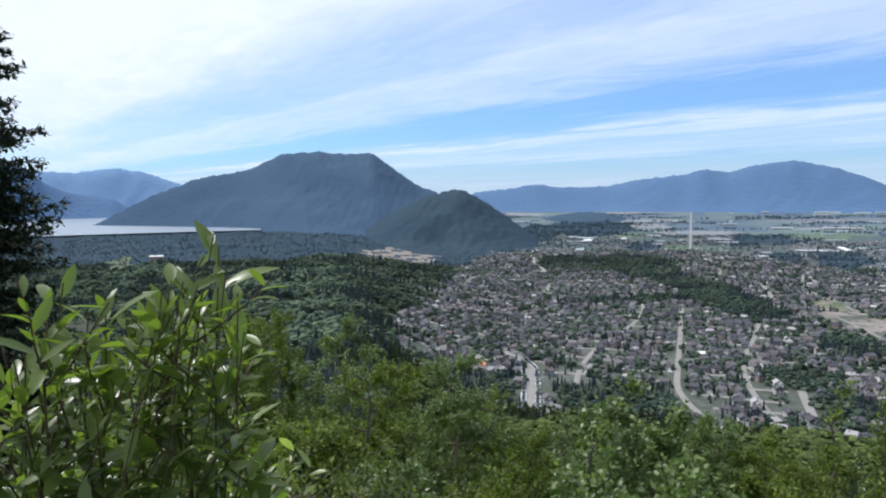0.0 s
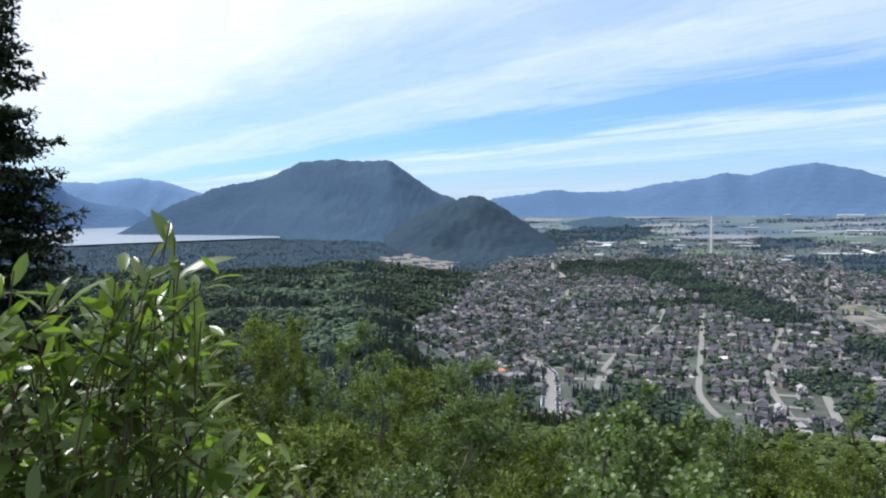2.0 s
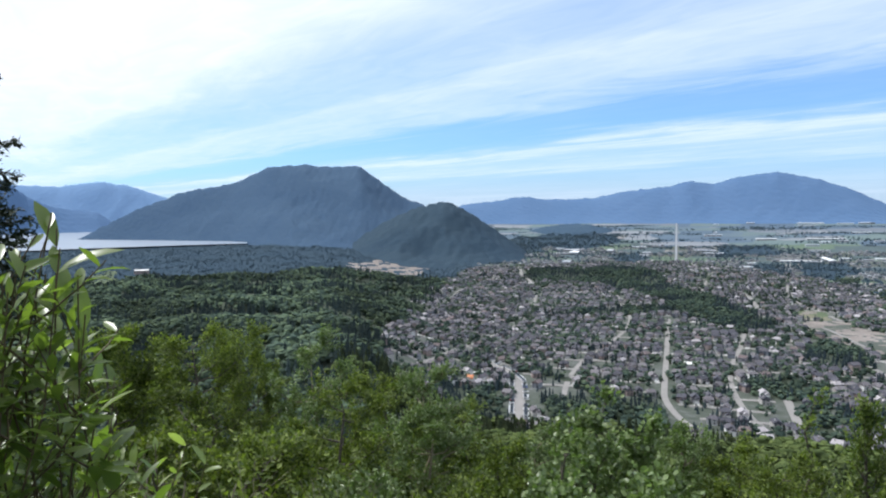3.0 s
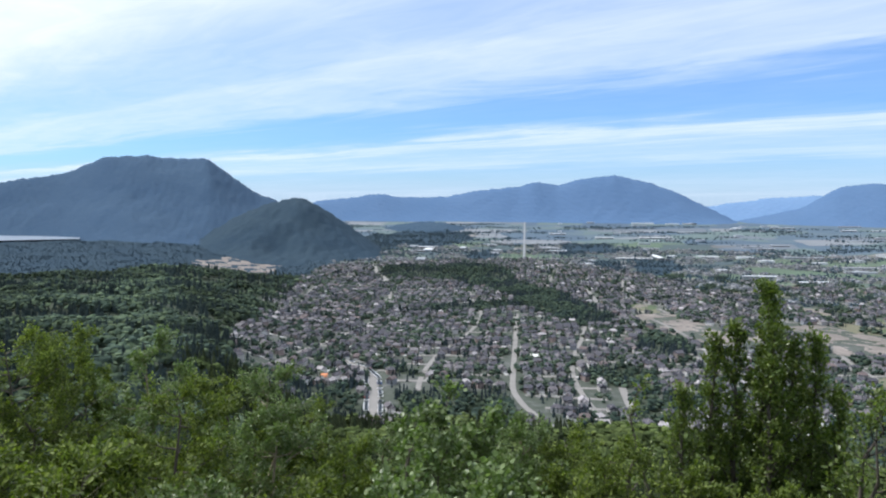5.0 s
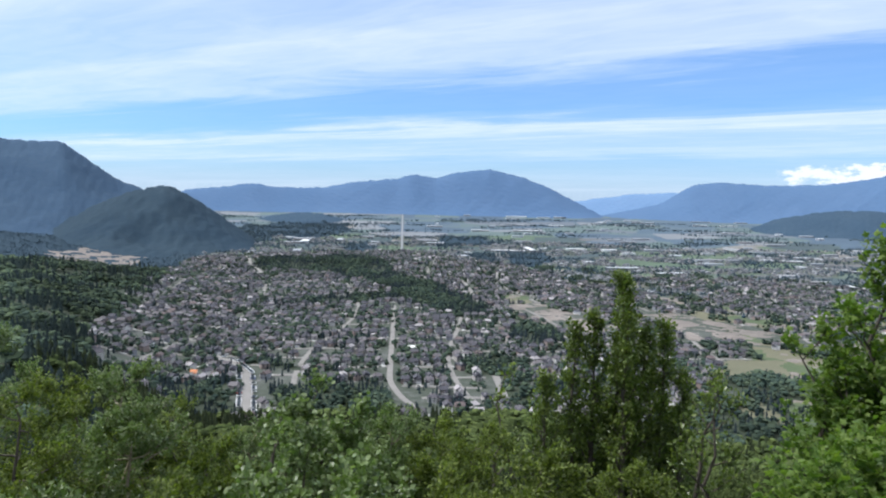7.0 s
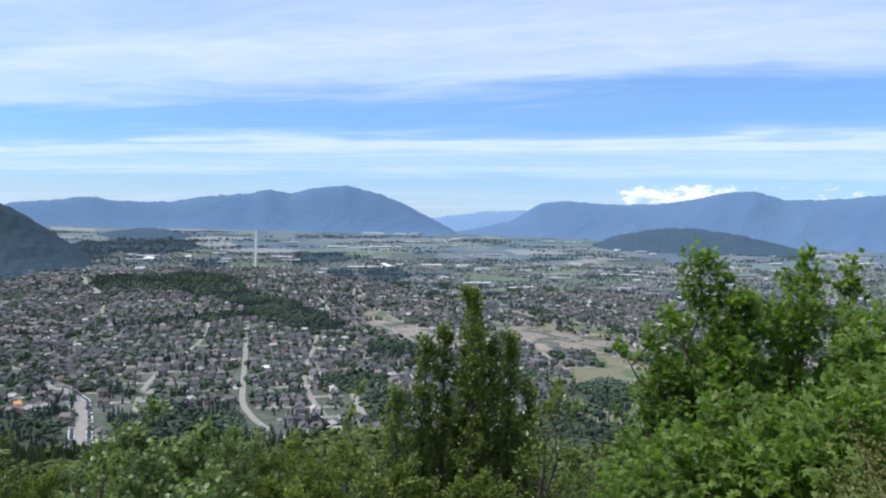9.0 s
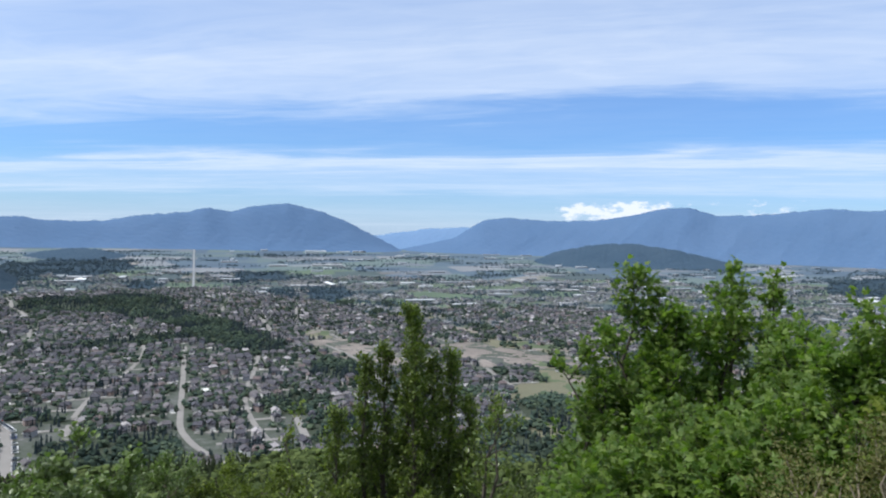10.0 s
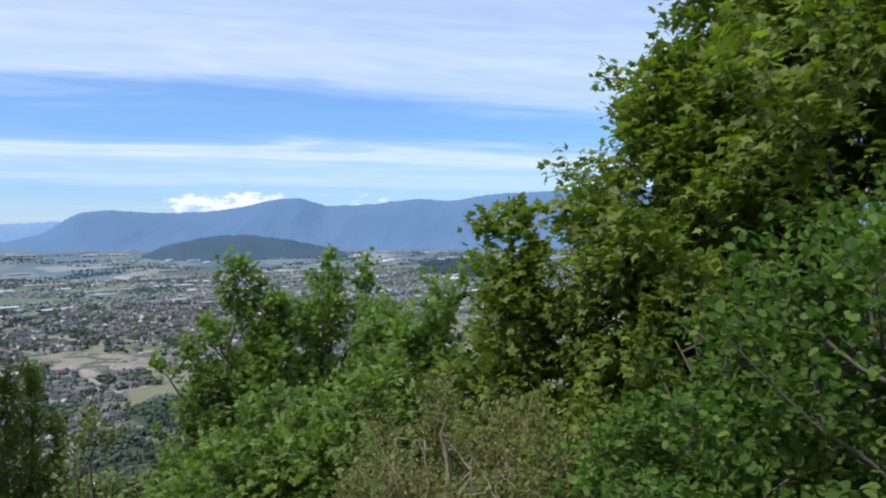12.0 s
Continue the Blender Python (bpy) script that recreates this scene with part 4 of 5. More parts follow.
def build_houses():
    for k in range(4):
        house_meshes(k)
    x, y, t = lots()
    z = height(x, y)
    rng = np.random.default_rng(62)
    kinds = np.where((np.hypot(x, y) < 800) & (rng.random(len(x)) < 0.6), 2, rng.integers(0, 4, len(x)))
    order = np.argsort(np.hypot(x, y))
    first = set(order[:280].tolist())
    protos = {}
    for i in sorted(first):
        k = int(kinds[i])
        m = Matrix.Translation((x[i], y[i], z[i] + 0.6)) @ Matrix.Rotation(t[i], 4, "Z")
        if k not in protos:
            protos[k] = house(k, m, HOUSE_LABELS[k])
        else:
            copy_thing(protos[k], m)
    rest = np.array([i for i in range(len(x)) if i not in first])
    Vw, Fw, Vr, Fr, bw, br = [], [], [], [], 0, 0
    for k in range(4):
        q = rest[kinds[rest] == k]
        pl = np.stack([x[q], y[q], z[q] + 0.6], 1)
        sz = np.stack([rng.uniform(0.85, 1.2, len(q)), rng.uniform(0.85, 1.15, len(q)), rng.uniform(0.85, 1.15, len(q))], 1)
        v, f = scatter(*PLANS[k][0], pl, turns_z(t[q]), sz)
        Vw.append(v), Fw.append(f + bw)
        bw += len(v)
        v, f = scatter(*PLANS[k][1], pl, turns_z(t[q]), sz)
        Vr.append(v), Fr.append(f + br)
        br += len(v)
    tagged(new("house_walls", mesh_np("house_walls", np.concatenate(Vw), np.concatenate(Fw), WALLS_FAR)), "walls of the many houses further off", "houses", kind="stuff")
    tagged(new("house_roofs", mesh_np("house_roofs", np.concatenate(Vr), np.concatenate(Fr), ROOFS_FAR)), "grey and brown roofs of the many houses further off", "houses", kind="stuff")
    # streets between the rows
    V, F, b = [], [], 0
    for k in range(44):
        v = np.arange(-900, 1300, 9.0)
        xx, yy = to_xy(street_u(k, v), v)
        ok = buildable(xx, yy)
        xa, ya = to_xy(street_u(k, v) - 3.4, v)
        xb, yb = to_xy(street_u(k, v) + 3.4, v)
        V.append(np.stack([xa, ya, height(xa, ya) + 0.35], 1))
        V.append(np.stack([xb, yb, height(xb, yb) + 0.35], 1))
        n = len(v)
        F += [(b + i, b + n + i, b + n + i + 1, b + i + 1) for i in range(n - 1) if ok[i] and ok[i + 1]]
        b += 2 * n
    for j in range(-5, 8):
        u = np.arange(590, 2450, 9.0)
        v = 170 * j + 85 - 22 * np.sin((u - 600) / 43 * 0.35)
        xx, yy = to_xy(u, v)
        ok = buildable(xx, yy)
        xa, ya = to_xy(u, v - 3)
        xb, yb = to_xy(u, v + 3)
        V.append(np.stack([xa, ya, height(xa, ya) + 0.42], 1))
        V.append(np.stack([xb, yb, height(xb, yb) + 0.42], 1))
        n = len(u)
        F += [(b + i, b + i + 1, b + n + i + 1, b + n + i) for i in range(n - 1) if ok[i] and ok[i + 1]]
        b += 2 * n
    # a pale concrete drive before each house
    n = len(x)
    drive = np.array([(-2.6, -16.0, 0), (2.6, -16.0, 0), (2.6, -6.0, 0), (-2.6, -6.0, 0)])
    dv, df = scatter(drive + np.array([1.5, 0, 0]), np.array([(0, 1, 2, 3)]), np.stack([x, y, z * 0], 1), turns_z(t), np.ones(n))
    dv[:, 2] = height(dv[:, 0], dv[:, 1]) + 0.55
    tagged(new("driveways", mesh_np("driveways", dv, df, CONCRETE)), "pale concrete drives before the houses", "driveway", kind="stuff")
    tagged(new("street_grid", mesh_np("street_grid", np.concatenate(V), np.array(F), ASPHALT_PALE)), "pale asphalt side streets of the housing estate", "street", kind="structure")
    # garden trees behind the houses
    q = rng.integers(0, len(x), 14500)
    off = np.where(rng.random(len(q)) < 0.75, rng.uniform(8, 13, len(q)), rng.uniform(-12, -8, len(q)))
    gx, gy = x[q] - np.sin(t[q]) * off * -1 * -1 + rng.normal(0, 5, len(q)), y[q] + np.cos(t[q]) * off + rng.normal(0, 5, len(q))
    hx, hy = polar_points(16000, 590, 2400, -6, 48, 67)
    ok = buildable(hx, hy) & (wave_noise(hx, hy, 70, 66, 2) < -0.30)
    gx, gy = np.concatenate([gx, hx[ok]]), np.concatenate([gy, hy[ok]])
    wood("gardens", gx, gy, 0.02, (4.8, 9.2), TOWN_HAZED, TOWN_HAZED_DARK, "garden trees between the houses", 63, SMALL_BROAD)


build_houses()


# ---- the building site and its orange sheeting, the parked cars, the farm on the spur ----
def orange_house():
    p = ground_in_view(3.2, -14.35)
    base = new("house")
    base.matrix_world = Matrix.Translation((p[0], p[1], float(height(p[0], p[1])) + 0.5)) @ Matrix.Rotation(radians(-10), 4, "Z") @ Matrix.Diagonal((0.8, 0.8, 0.62, 1))
    tagged(base, "unfinished house under orange roof sheeting beside the wood", "house")
    walls, roofs, *_ = PLANS[0]
    part("wall", mesh_np("wall", *walls, WHITE_TRIM), base, "bare white wall")
    part("roof", mesh_np("roof", *roofs, ORANGE), base)


orange_house()


def car_meshes():
    out = {}
    v = np.array([(-2.1, -0.85, 0.35), (2.1, -0.85, 0.35), (2.1, 0.85, 0.35), (-2.1, 0.85, 0.35), (-2.15, -0.85, 0.85), (2.15, -0.8, 0.80), (2.15, 0.8, 0.80), (-2.15, 0.85, 0.85)])
    f = np.array([(0, 1, 5, 4), (1, 2, 6, 5), (2, 3, 7, 6), (3, 0, 4, 7), (4, 5, 6, 7)])
    out["body"] = mesh_np("body", v, f, CAR_PAINT)
    v = np.array([(-1.7, -0.75, 0.82), (1.1, -0.75, 0.82), (1.1, 0.75, 0.82), (-1.7, 0.75, 0.82), (-1.3, -0.62, 1.42), (0.4, -0.62, 1.45), (0.4, 0.62, 1.45), (-1.3, 0.62, 1.42)])
    out["cabin"] = mesh_np("cabin", v, f, WINDOW)
    a = np.linspace(0, 2 * math.pi, 9)[:-1]
    ring = lambda y: [(0.33 * math.cos(t), y, 0.33 * math.sin(t)) for t in a]
    v = ring(-0.1) + ring(0.1)
    out["wheel"] = mesh_np("wheel", np.array(v), np.array([(i, (i + 1) % 8, 8 + (i + 1) % 8, 8 + i) for i in range(8)]), TYRE)
    return out


CAR_PAINT = object_shades("car_paint", [(0.0, (0.80, 0.80, 0.80)), (0.5, (0.66, 0.67, 0.69)), (0.7, (0.05, 0.05, 0.055)), (0.78, (0.30, 0.31, 0.33)), (0.90, (0.25, 0.04, 0.03)), (0.95, (0.06, 0.09, 0.2))], 0.3)
TYRE = two_scale("tyre_rubber", [(0.3, (0.02, 0.02, 0.02)), (0.7, (0.035, 0.035, 0.035))], 5.0, 30.0)


def build_cars():
    rng = np.random.default_rng(65)
    d = CAR
    p = PARK_XY
    seg = np.concatenate([[0], np.cumsum(np.hypot(*np.diff(p, axis=0).T))])
    proto = None
    for s in np.arange(4, seg[-1] - 4, 4.2):
        for side in (-1, 1):
            if rng.random() < 0.25:
                continue
            c = np.array([np.interp(s, seg, p[:, 0]), np.interp(s, seg, p[:, 1])])
            e = np.array([np.interp(s + 2, seg, p[:, 0]), np.interp(s + 2, seg, p[:, 1])])
            g = (e - c) / np.hypot(*(e - c))
            q = c + side * 7.0 * np.array([-g[1], g[0]])
            m = Matrix.Translation((q[0], q[1], float(height(*q)) + 0.62)) @ Matrix.Rotation(math.atan2(g[1], g[0]) + side * math.pi / 2, 4, "Z") @ Matrix.Scale(1.12, 4)
            if proto is None:
                proto = new("car")
                proto.matrix_world = m
                tagged(proto, "car parked along the wide estate street", "car", "cars parked along the street")
                part("body", d["body"], proto)
                part("cabin", d["cabin"], proto, "dark glazed cabin")
                for a in (-1.3, 1.3):
                    for b in (-0.8, 0.8):
                        part("wheel", d["wheel"], proto).location = (a, b, 0.33)
            else:
                copy_thing(proto, m)


CAR = car_meshes()
build_cars()


def big_house(name, bearing, dip, w, d, h, mat_roof, label, turn=0):
    p = ground_in_view(bearing, dip)
    base = new(name)
    base.matrix_world = Matrix.Translation((p[0], p[1], float(height(p[0], p[1])))) @ Matrix.Rotation(radians(turn), 4, "Z")
    tagged(base, label, "building")
    part("wall", mesh_np("wall", *join(box(-w / 2, w / 2, -d / 2, d / 2, -4, h)), WALLS), base)
    part("roof", mesh_np("roof", *join(gable(-w / 2 - 0.6, w / 2 + 0.6, -d / 2 - 0.6, d / 2 + 0.6, h, h + d * 0.18, True, 1.0)), mat_roof), base)
    for i in range(int(w // 5)):
        part("window", mesh_np("window", *join(box(-w / 2 + 2 + 5 * i, -w / 2 + 4.4 + 5 * i, -d / 2 - 0.08, -d / 2, h * 0.4, h * 0.75)), WINDOW), base)


big_house("farm_building", -22.2, -5.15, 34, 13, 8, WHITE_TRIM, "long pale farm building beside a meadow on the spur", 8)
big_house("school", 20.6, -12.9, 16, 11, 5, WHITE_TRIM, "flat white-roofed community building by the main road", -19)


# ---- the plain: far buildings, sheds, glasshouses, hedges ----
def far_buildings():
    rng = np.random.default_rng(71)
    x, y = polar_points(11000, 1300, 3300, 2, 80, 72)
    r = np.hypot(x, y)
    ok = in_far_town(x, y) & ~in_town(x, y) & (wave_noise(x, y, 330, 21, 3) > 0.0) & ~any_in(WOODS + FAR_WOODS + GREEN + EARTH, x, y) & ~near_line(x, y, FAR_XY, 16)
    x, y = x[ok], y[ok]
    z = height(x, y)
    t = -radians(19) + rng.integers(0, 2, len(x)) * math.pi / 2 + rng.normal(0, 0.06, len(x))
    s = np.stack([rng.uniform(0.7, 1.2, len(x)), rng.uniform(0.7, 1.2, len(x)), rng.uniform(0.6, 0.95, len(x))], 1)
    w, f = scatter(*PLANS[1][0], np.stack([x, y, z + 0.5], 1), turns_z(t), s)
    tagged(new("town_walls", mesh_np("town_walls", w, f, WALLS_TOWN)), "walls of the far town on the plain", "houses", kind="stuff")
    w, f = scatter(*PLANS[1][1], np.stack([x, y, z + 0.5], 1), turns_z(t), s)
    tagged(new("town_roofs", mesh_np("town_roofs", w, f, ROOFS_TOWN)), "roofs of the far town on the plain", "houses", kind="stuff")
    # sheds and shops with broad pale roofs
    x, y = polar_points(300, 1900, 4300, 10, 76, 73)
    ok = ~any_in(WOODS + FAR_WOODS + GREEN + EARTH, x, y) & ~near_line(x, y, FAR_XY, 45) & (in_far_town(x, y) | (rng.random(300) < 0.5)) & ~in_town(x, y) & ~((np.hypot(x, y) > 2950) & (np.degrees(np.arctan2(x, y)) < 17.5))
    x, y = x[ok], y[ok]
    z = height(x, y)
    t = -radians(19) + rng.normal(0, 0.05, len(x)) + (rng.random(len(x)) < 0.15) * math.pi / 2
    s = np.stack([rng.gamma(2.2, 20, len(x)) + 14, rng.uniform(12, 30, len(x)), rng.uniform(5, 8, len(x))], 1)
    shed = join(box(-0.5, 0.5, -0.5, 0.5, -0.6, 0.85), gable(-0.52, 0.52, -0.53, 0.53, 0.86, 1.05, True, 0.0, 0.05))
    w, f = scatter(*shed, np.stack([x, y, z], 1), turns_z(t), s)
    tagged(new("sheds", mesh_np("sheds", w, f, SHEDS)), "pale-roofed sheds, shops and glasshouses on the plain", "sheds", kind="stuff")
    # hedges, shelter belts and street trees
    x, y = polar_points(48000, 1100, 4000, 4, 82, 74)
    u, v = along_across(x, y)
    belt = (np.abs((u + 60 * wave_noise(x, y, 700, 75, 2)) % 230 - 115) < 10) & (wave_noise(x, y, 330, 78, 2) > 0.0)
    patch = wave_noise(u * 2.2, v * 0.5, 460, 79, 2) > 0.30
    town = in_far_town(x, y) & (wave_noise(u * 1.6, v * 0.7, 300, 77, 3) > 0.20)
    ok = (belt | patch | town) & ~in_town(x, y) & ~any_in(EARTH + GREEN + DRY, x, y) & ~near_line(x, y, FAR_XY, 12)
    wood("plain", x[ok], y[ok], 0.25, (4.5, 8.0), PLAIN_HAZED, PLAIN_HAZED_DARK, "hedges and shelter belts on the plain", 80, SMALL_BROAD)
    x, y = polar_points(30000, 1700, 4300, 4, 75, 81)
    u, v = along_across(x, y)
    ok = any_in(FAR_WOODS, x, y) & (wave_noise(u * 2, v * 0.6, 300, 83, 3) > -0.3)
    wood("far_woods", x[ok], y[ok], 0.4, (6, 11), PLAIN_HAZED, PLAIN_HAZED_DARK, "small dark woods on the plain", 82, SMALL_BROAD)


SHEDS = island_material("shed_sheeting", [(0.0, (0.50, 0.52, 0.55)), (0.35, (0.30, 0.32, 0.35)), (0.6, (0.68, 0.69, 0.70)), (0.72, (0.27, 0.27, 0.28))], 0.6, 0.01, True)
# Trees on the plain: haze is mixed into their greens as blue.
PLAIN_HAZED = island_material("hazed_plain_crowns", [(0.0, (0.050, 0.078, 0.104)), (0.5, (0.062, 0.092, 0.112)), (1.0, (0.080, 0.108, 0.118))], 1.0, 0.01, spec=0.05)
PLAIN_HAZED_DARK = island_material("hazed_plain_conifers", [(0.0, (0.044, 0.068, 0.096)), (1.0, (0.056, 0.082, 0.104))], 1.0, 0.01, spec=0.05)
far_buildings()

# ---- plants near the viewpoint ----
def tube(pts, radii, sides=6):
    """A tapered limb along points."""
    p, r = np.asarray(pts, float), np.asarray(radii, float)
    g = np.gradient(p, axis=0)
    g /= np.linalg.norm(g, axis=1)[:, None] + 1e-9
    ref = np.array([0.31, 0.87, 0.38])
    a = np.cross(g, ref)
    a /= np.linalg.norm(a, axis=1)[:, None] + 1e-9
    b = np.cross(g, a)
    ang = np.linspace(0, 2 * math.pi, sides, endpoint=False)
    V = p[:, None] + r[:, None, None] * (np.cos(ang)[None, :, None] * a[:, None] + np.sin(ang)[None, :, None] * b[:, None])
    n = len(p)
    F = [(i * sides + j, i * sides + (j + 1) % sides, (i + 1) * sides + (j + 1) % sides, (i + 1) * sides + j) for i in range(n - 1) for j in range(sides)]
    return V.reshape(-1, 3), np.array(F)


def tubes(list_of):
    V, F, b = [], [], 0
    for pts, radii, sides in list_of:
        v, f = tube(pts, radii, sides)
        V.append(v), F.append(f + b)
        b += len(v)
    return np.concatenate(V), np.concatenate(F)


def fan(outline, mid):
    v = np.array([mid] + outline, float)
    k = len(outline)
    return v, np.array([(0, 1 + i, 1 + (i + 1) % k) for i in range(k)])


ROUND_LEAF = fan([(0, 0, 0), (0.22, -0.34, 0.05), (0.6, -0.36, 0.04), (0.85, -0.18, -0.02), (1, 0, -0.10), (0.85, 0.18, -0.02), (0.6, 0.36, 0.04), (0.22, 0.34, 0.05)], (0.5, 0, -0.03))
MAPLE_LEAF = fan([(0, 0, 0), (-0.02, -0.30, -0.04), (0.24, -0.26, 0.03), (0.42, -0.56, -0.08), (0.55, -0.20, 0.04), (1.0, 0, -0.14), (0.55, 0.20, 0.04), (0.42, 0.56, -0.08), (0.24, 0.26, 0.03), (-0.02, 0.30, -0.04)], (0.32, 0, 0.03))


def willow_leaf(curl):
    s = np.array([0.0, 0.22, 0.5, 0.78, 1.0])
    w = np.array([0.02, 0.115, 0.16, 0.115, 0.005])
    z = -curl * s * s
    V = [(a, -b, c + 0.3 * b) for a, b, c in zip(s, w, z)] + [(a, 0, c) for a, c in zip(s, z)] + [(a, b, c + 0.3 * b) for a, b, c in zip(s, w, z)]
    F = [(k * 5 + i, k * 5 + i + 1, (k + 1) * 5 + i + 1, (k + 1) * 5 + i) for k in range(2) for i in range(4)]
    return np.array(V), np.array(F)[:, ::-1]


def bend(a, b, lift, rng, n=6, wob=0.06):
    """A limb's line from a to b that sets off flat and turns up (or droops, lift < 0)."""
    t = np.linspace(0, 1, n)[:, None]
    L = np.linalg.norm(b - a)
    p = a + (b - a) * t + np.array([0, 0, 1.0]) * (lift * L * (t * t - t))
    p[1:-1] += rng.normal(0, wob * L * 0.3, (n - 2, 3))
    return p


def leafy(rng, twigs, count, template, size, outward, up=0.8, spread=0.10, droop=0.15):
    """Leaves along twigs: (verts, faces)."""
    w = np.array([np.linalg.norm(t[-1] - t[0]) for t in twigs]) + 1e-3
    pick = rng.choice(len(twigs), count, p=w / w.sum())
    A, B = np.array([t[0] for t in twigs])[pick], np.array([t[-1] for t in twigs])[pick]
    f = rng.beta(1.6, 1.0, count)[:, None]
    mid = np.array([t[len(t) // 2] for t in twigs])[pick]
    p = (1 - f) ** 2 * A + 2 * f * (1 - f) * mid + f * f * B
    p = p + rng.normal(0, spread, (count, 3))
    d = unit(B - A) * 0.5 + unit(p - outward) * 0.4 + rng.normal(0, 0.55, (count, 3)) + np.array([0, 0, -droop])
    n = np.array([0, 0, up]) + unit(p - outward) * 0.35 + rng.normal(0, 0.42, (count, 3))
    s = rng.uniform(size[0], size[1], count)
    return scatter(*template, p, leaf_turns(d, n), s)


def branching(rng, top, spread, base_h, limbs, twigs_per, crown_low, lean=(0, 0), stems=1, squash=1.0, upright=0.0, tip_len=0.28, low_stem=0.72):
    """Trunks, limbs and twig lines of a tree that stands at the origin."""
    trunks, limb_list, twig_list = [], [], []
    for s in range(stems):
        a = rng.uniform(0, 6.28)
        off = (0.0 if s == 0 else 1.0) * np.array([math.cos(a), math.sin(a), 0]) * spread * rng.uniform(0.12, 0.5)
        h = top * (1.0 if s == 0 else rng.uniform(low_stem, low_stem + 0.25))
        tip = np.array([lean[0], lean[1], h]) + off
        tr = bend(off * 0.15 + np.array([0, 0, -0.4]), tip, 0.0, rng, 9, 0.02 if stems == 1 else 0.07)
        trunks.append((tr, np.linspace(0.016 * top + 0.02, 0.006, 9), 7))
        for k in range(limbs // stems):
            q = crown_low + (1 - crown_low) * (k + rng.uniform(0, 0.9)) / (limbs / stems)
            q = min(q, 0.97)
            i = q * 8
            st = tr[int(i)] + (tr[min(int(i) + 1, 8)] - tr[int(i)]) * (i - int(i))
            w = spread * (1 - ((q - crown_low) / (1 - crown_low + 1e-6)) ** 1.5 * squash) * rng.uniform(0.65, 1.05)
            a = k * 2.4 + rng.uniform(-0.6, 0.6)
            rise = w * (0.35 + upright + rng.uniform(-0.2, 0.25))
            en = st + np.array([math.cos(a) * w, math.sin(a) * w, rise])
            li = bend(st, en, 0.35, rng, 6)
            limb_list.append((li, np.linspace(0.006 * top * (1.1 - q) + 0.010, 0.004, 6), 5))
            L = np.linalg.norm(en - st)
            for _ in range(twigs_per):
                f = rng.uniform(0.3, 1.0) * 5
                b0 = li[int(min(f, 4))] + (li[int(min(f, 4)) + 1] - li[int(min(f, 4))]) * (f - int(min(f, 4)))
                d = unit(unit(en - st) * 0.55 + rng.normal(0, 0.6, 3) + np.array([0, 0, 0.35 + upright]))
                b1 = b0 + d * (tip_len * spread * rng.uniform(0.5, 1.15) * (0.6 + 0.4 * L / (spread + 1e-6)))
                twig_list.append(bend(b0, b1, 0.2, rng, 3))
    # bring the whole to the height asked for
    high = max(t[:, 2].max() for t in twig_list)
    for t in twig_list:
        t[:, 2] *= top / high
    for group in (trunks, limb_list):
        for line, _, _ in group:
            line[:, 2] *= top / high
    return trunks, limb_list, twig_list


def tree(name, at, label, category, seed, top, spread, leaves, template, size, leaf_mat, bark=None, group="", limbs=26, twigs_per=7, crown_low=0.25,
         stems=1, squash=0.9, upright=0.0, spread_leaf=0.10, up=0.8, droop=0.15, tip_len=0.28, lean=(0, 0), turn=0.0, twig_r=0.006, low_stem=0.72):
    rng = np.random.default_rng(seed)
    trunks, limb_list, twig_list = branching(rng, top, spread, 0, limbs, twigs_per, crown_low, lean, stems, squash, upright, tip_len, low_stem)
    base = new(name)
    base.matrix_world = Matrix.Translation(at) @ Matrix.Rotation(turn, 4, "Z")
    tagged(base, label, category, group)
    bark = bark or BARK
    for t in trunks:
        tr = part("trunk", mesh_np("trunk", *tube(*t), bark, True), base)
    for li in limb_list:
        part("limb", mesh_np("limb", *tube(*li), bark, True), base)
    part("twig_spray", mesh_np("twig_spray", *tubes([(t, np.linspace(twig_r, twig_r * 0.4, len(t)), 3) for t in twig_list]), bark, True), base)["kind"] = "stuff"
    v, f = leafy(rng, twig_list, leaves, template, size, np.array([0, 0, top * 0.45]), up, spread_leaf, droop)
    part("crown", mesh_np("crown", v, f, leaf_mat), base)["kind"] = "stuff"
    return base


def spot(bearing, dist, sink=0.0):
    x, y = dist * math.sin(radians(bearing)), dist * math.cos(radians(bearing))
    return Vector((x, y, float(height(x, y)) - sink))


def top_of(bearing, dist, dip):
    """A height above the ground at that spot, for a top seen at an angle of dip."""
    return 1.58 + math.tan(radians(dip)) * dist - spot(bearing, dist).z


MAPLE_GREEN = leaf_material("maple_leaves", [(0.0, (0.070, 0.125, 0.026)), (0.5, (0.115, 0.18, 0.038)), (1.0, (0.185, 0.25, 0.06))], (1.5, 1.8, 0.6), 0.5, 0.3, 0.42)
DARK_MAPLE = leaf_material("dense_maple_leaves", [(0.0, (0.080, 0.118, 0.018)), (0.5, (0.128, 0.175, 0.027)), (1.0, (0.20, 0.235, 0.042))], (1.5, 1.8, 0.55), 0.5, 0.3, 0.42)
SCRUB_GREEN = leaf_material("scrub_leaves", [(0.0, (0.046, 0.064, 0.014)), (0.45, (0.094, 0.13, 0.026)), (0.85, (0.150, 0.192, 0.042)), (1.0, (0.22, 0.26, 0.07))], (1.5, 1.7, 0.55), 0.55, 0.25, 0.36)
ALDER_GREEN = leaf_material("alder_leaves", [(0.0, (0.075, 0.115, 0.035)), (0.6, (0.125, 0.175, 0.055)), (1.0, (0.22, 0.27, 0.13))], (1.4, 1.7, 0.8), 0.4, 0.4, 0.32)
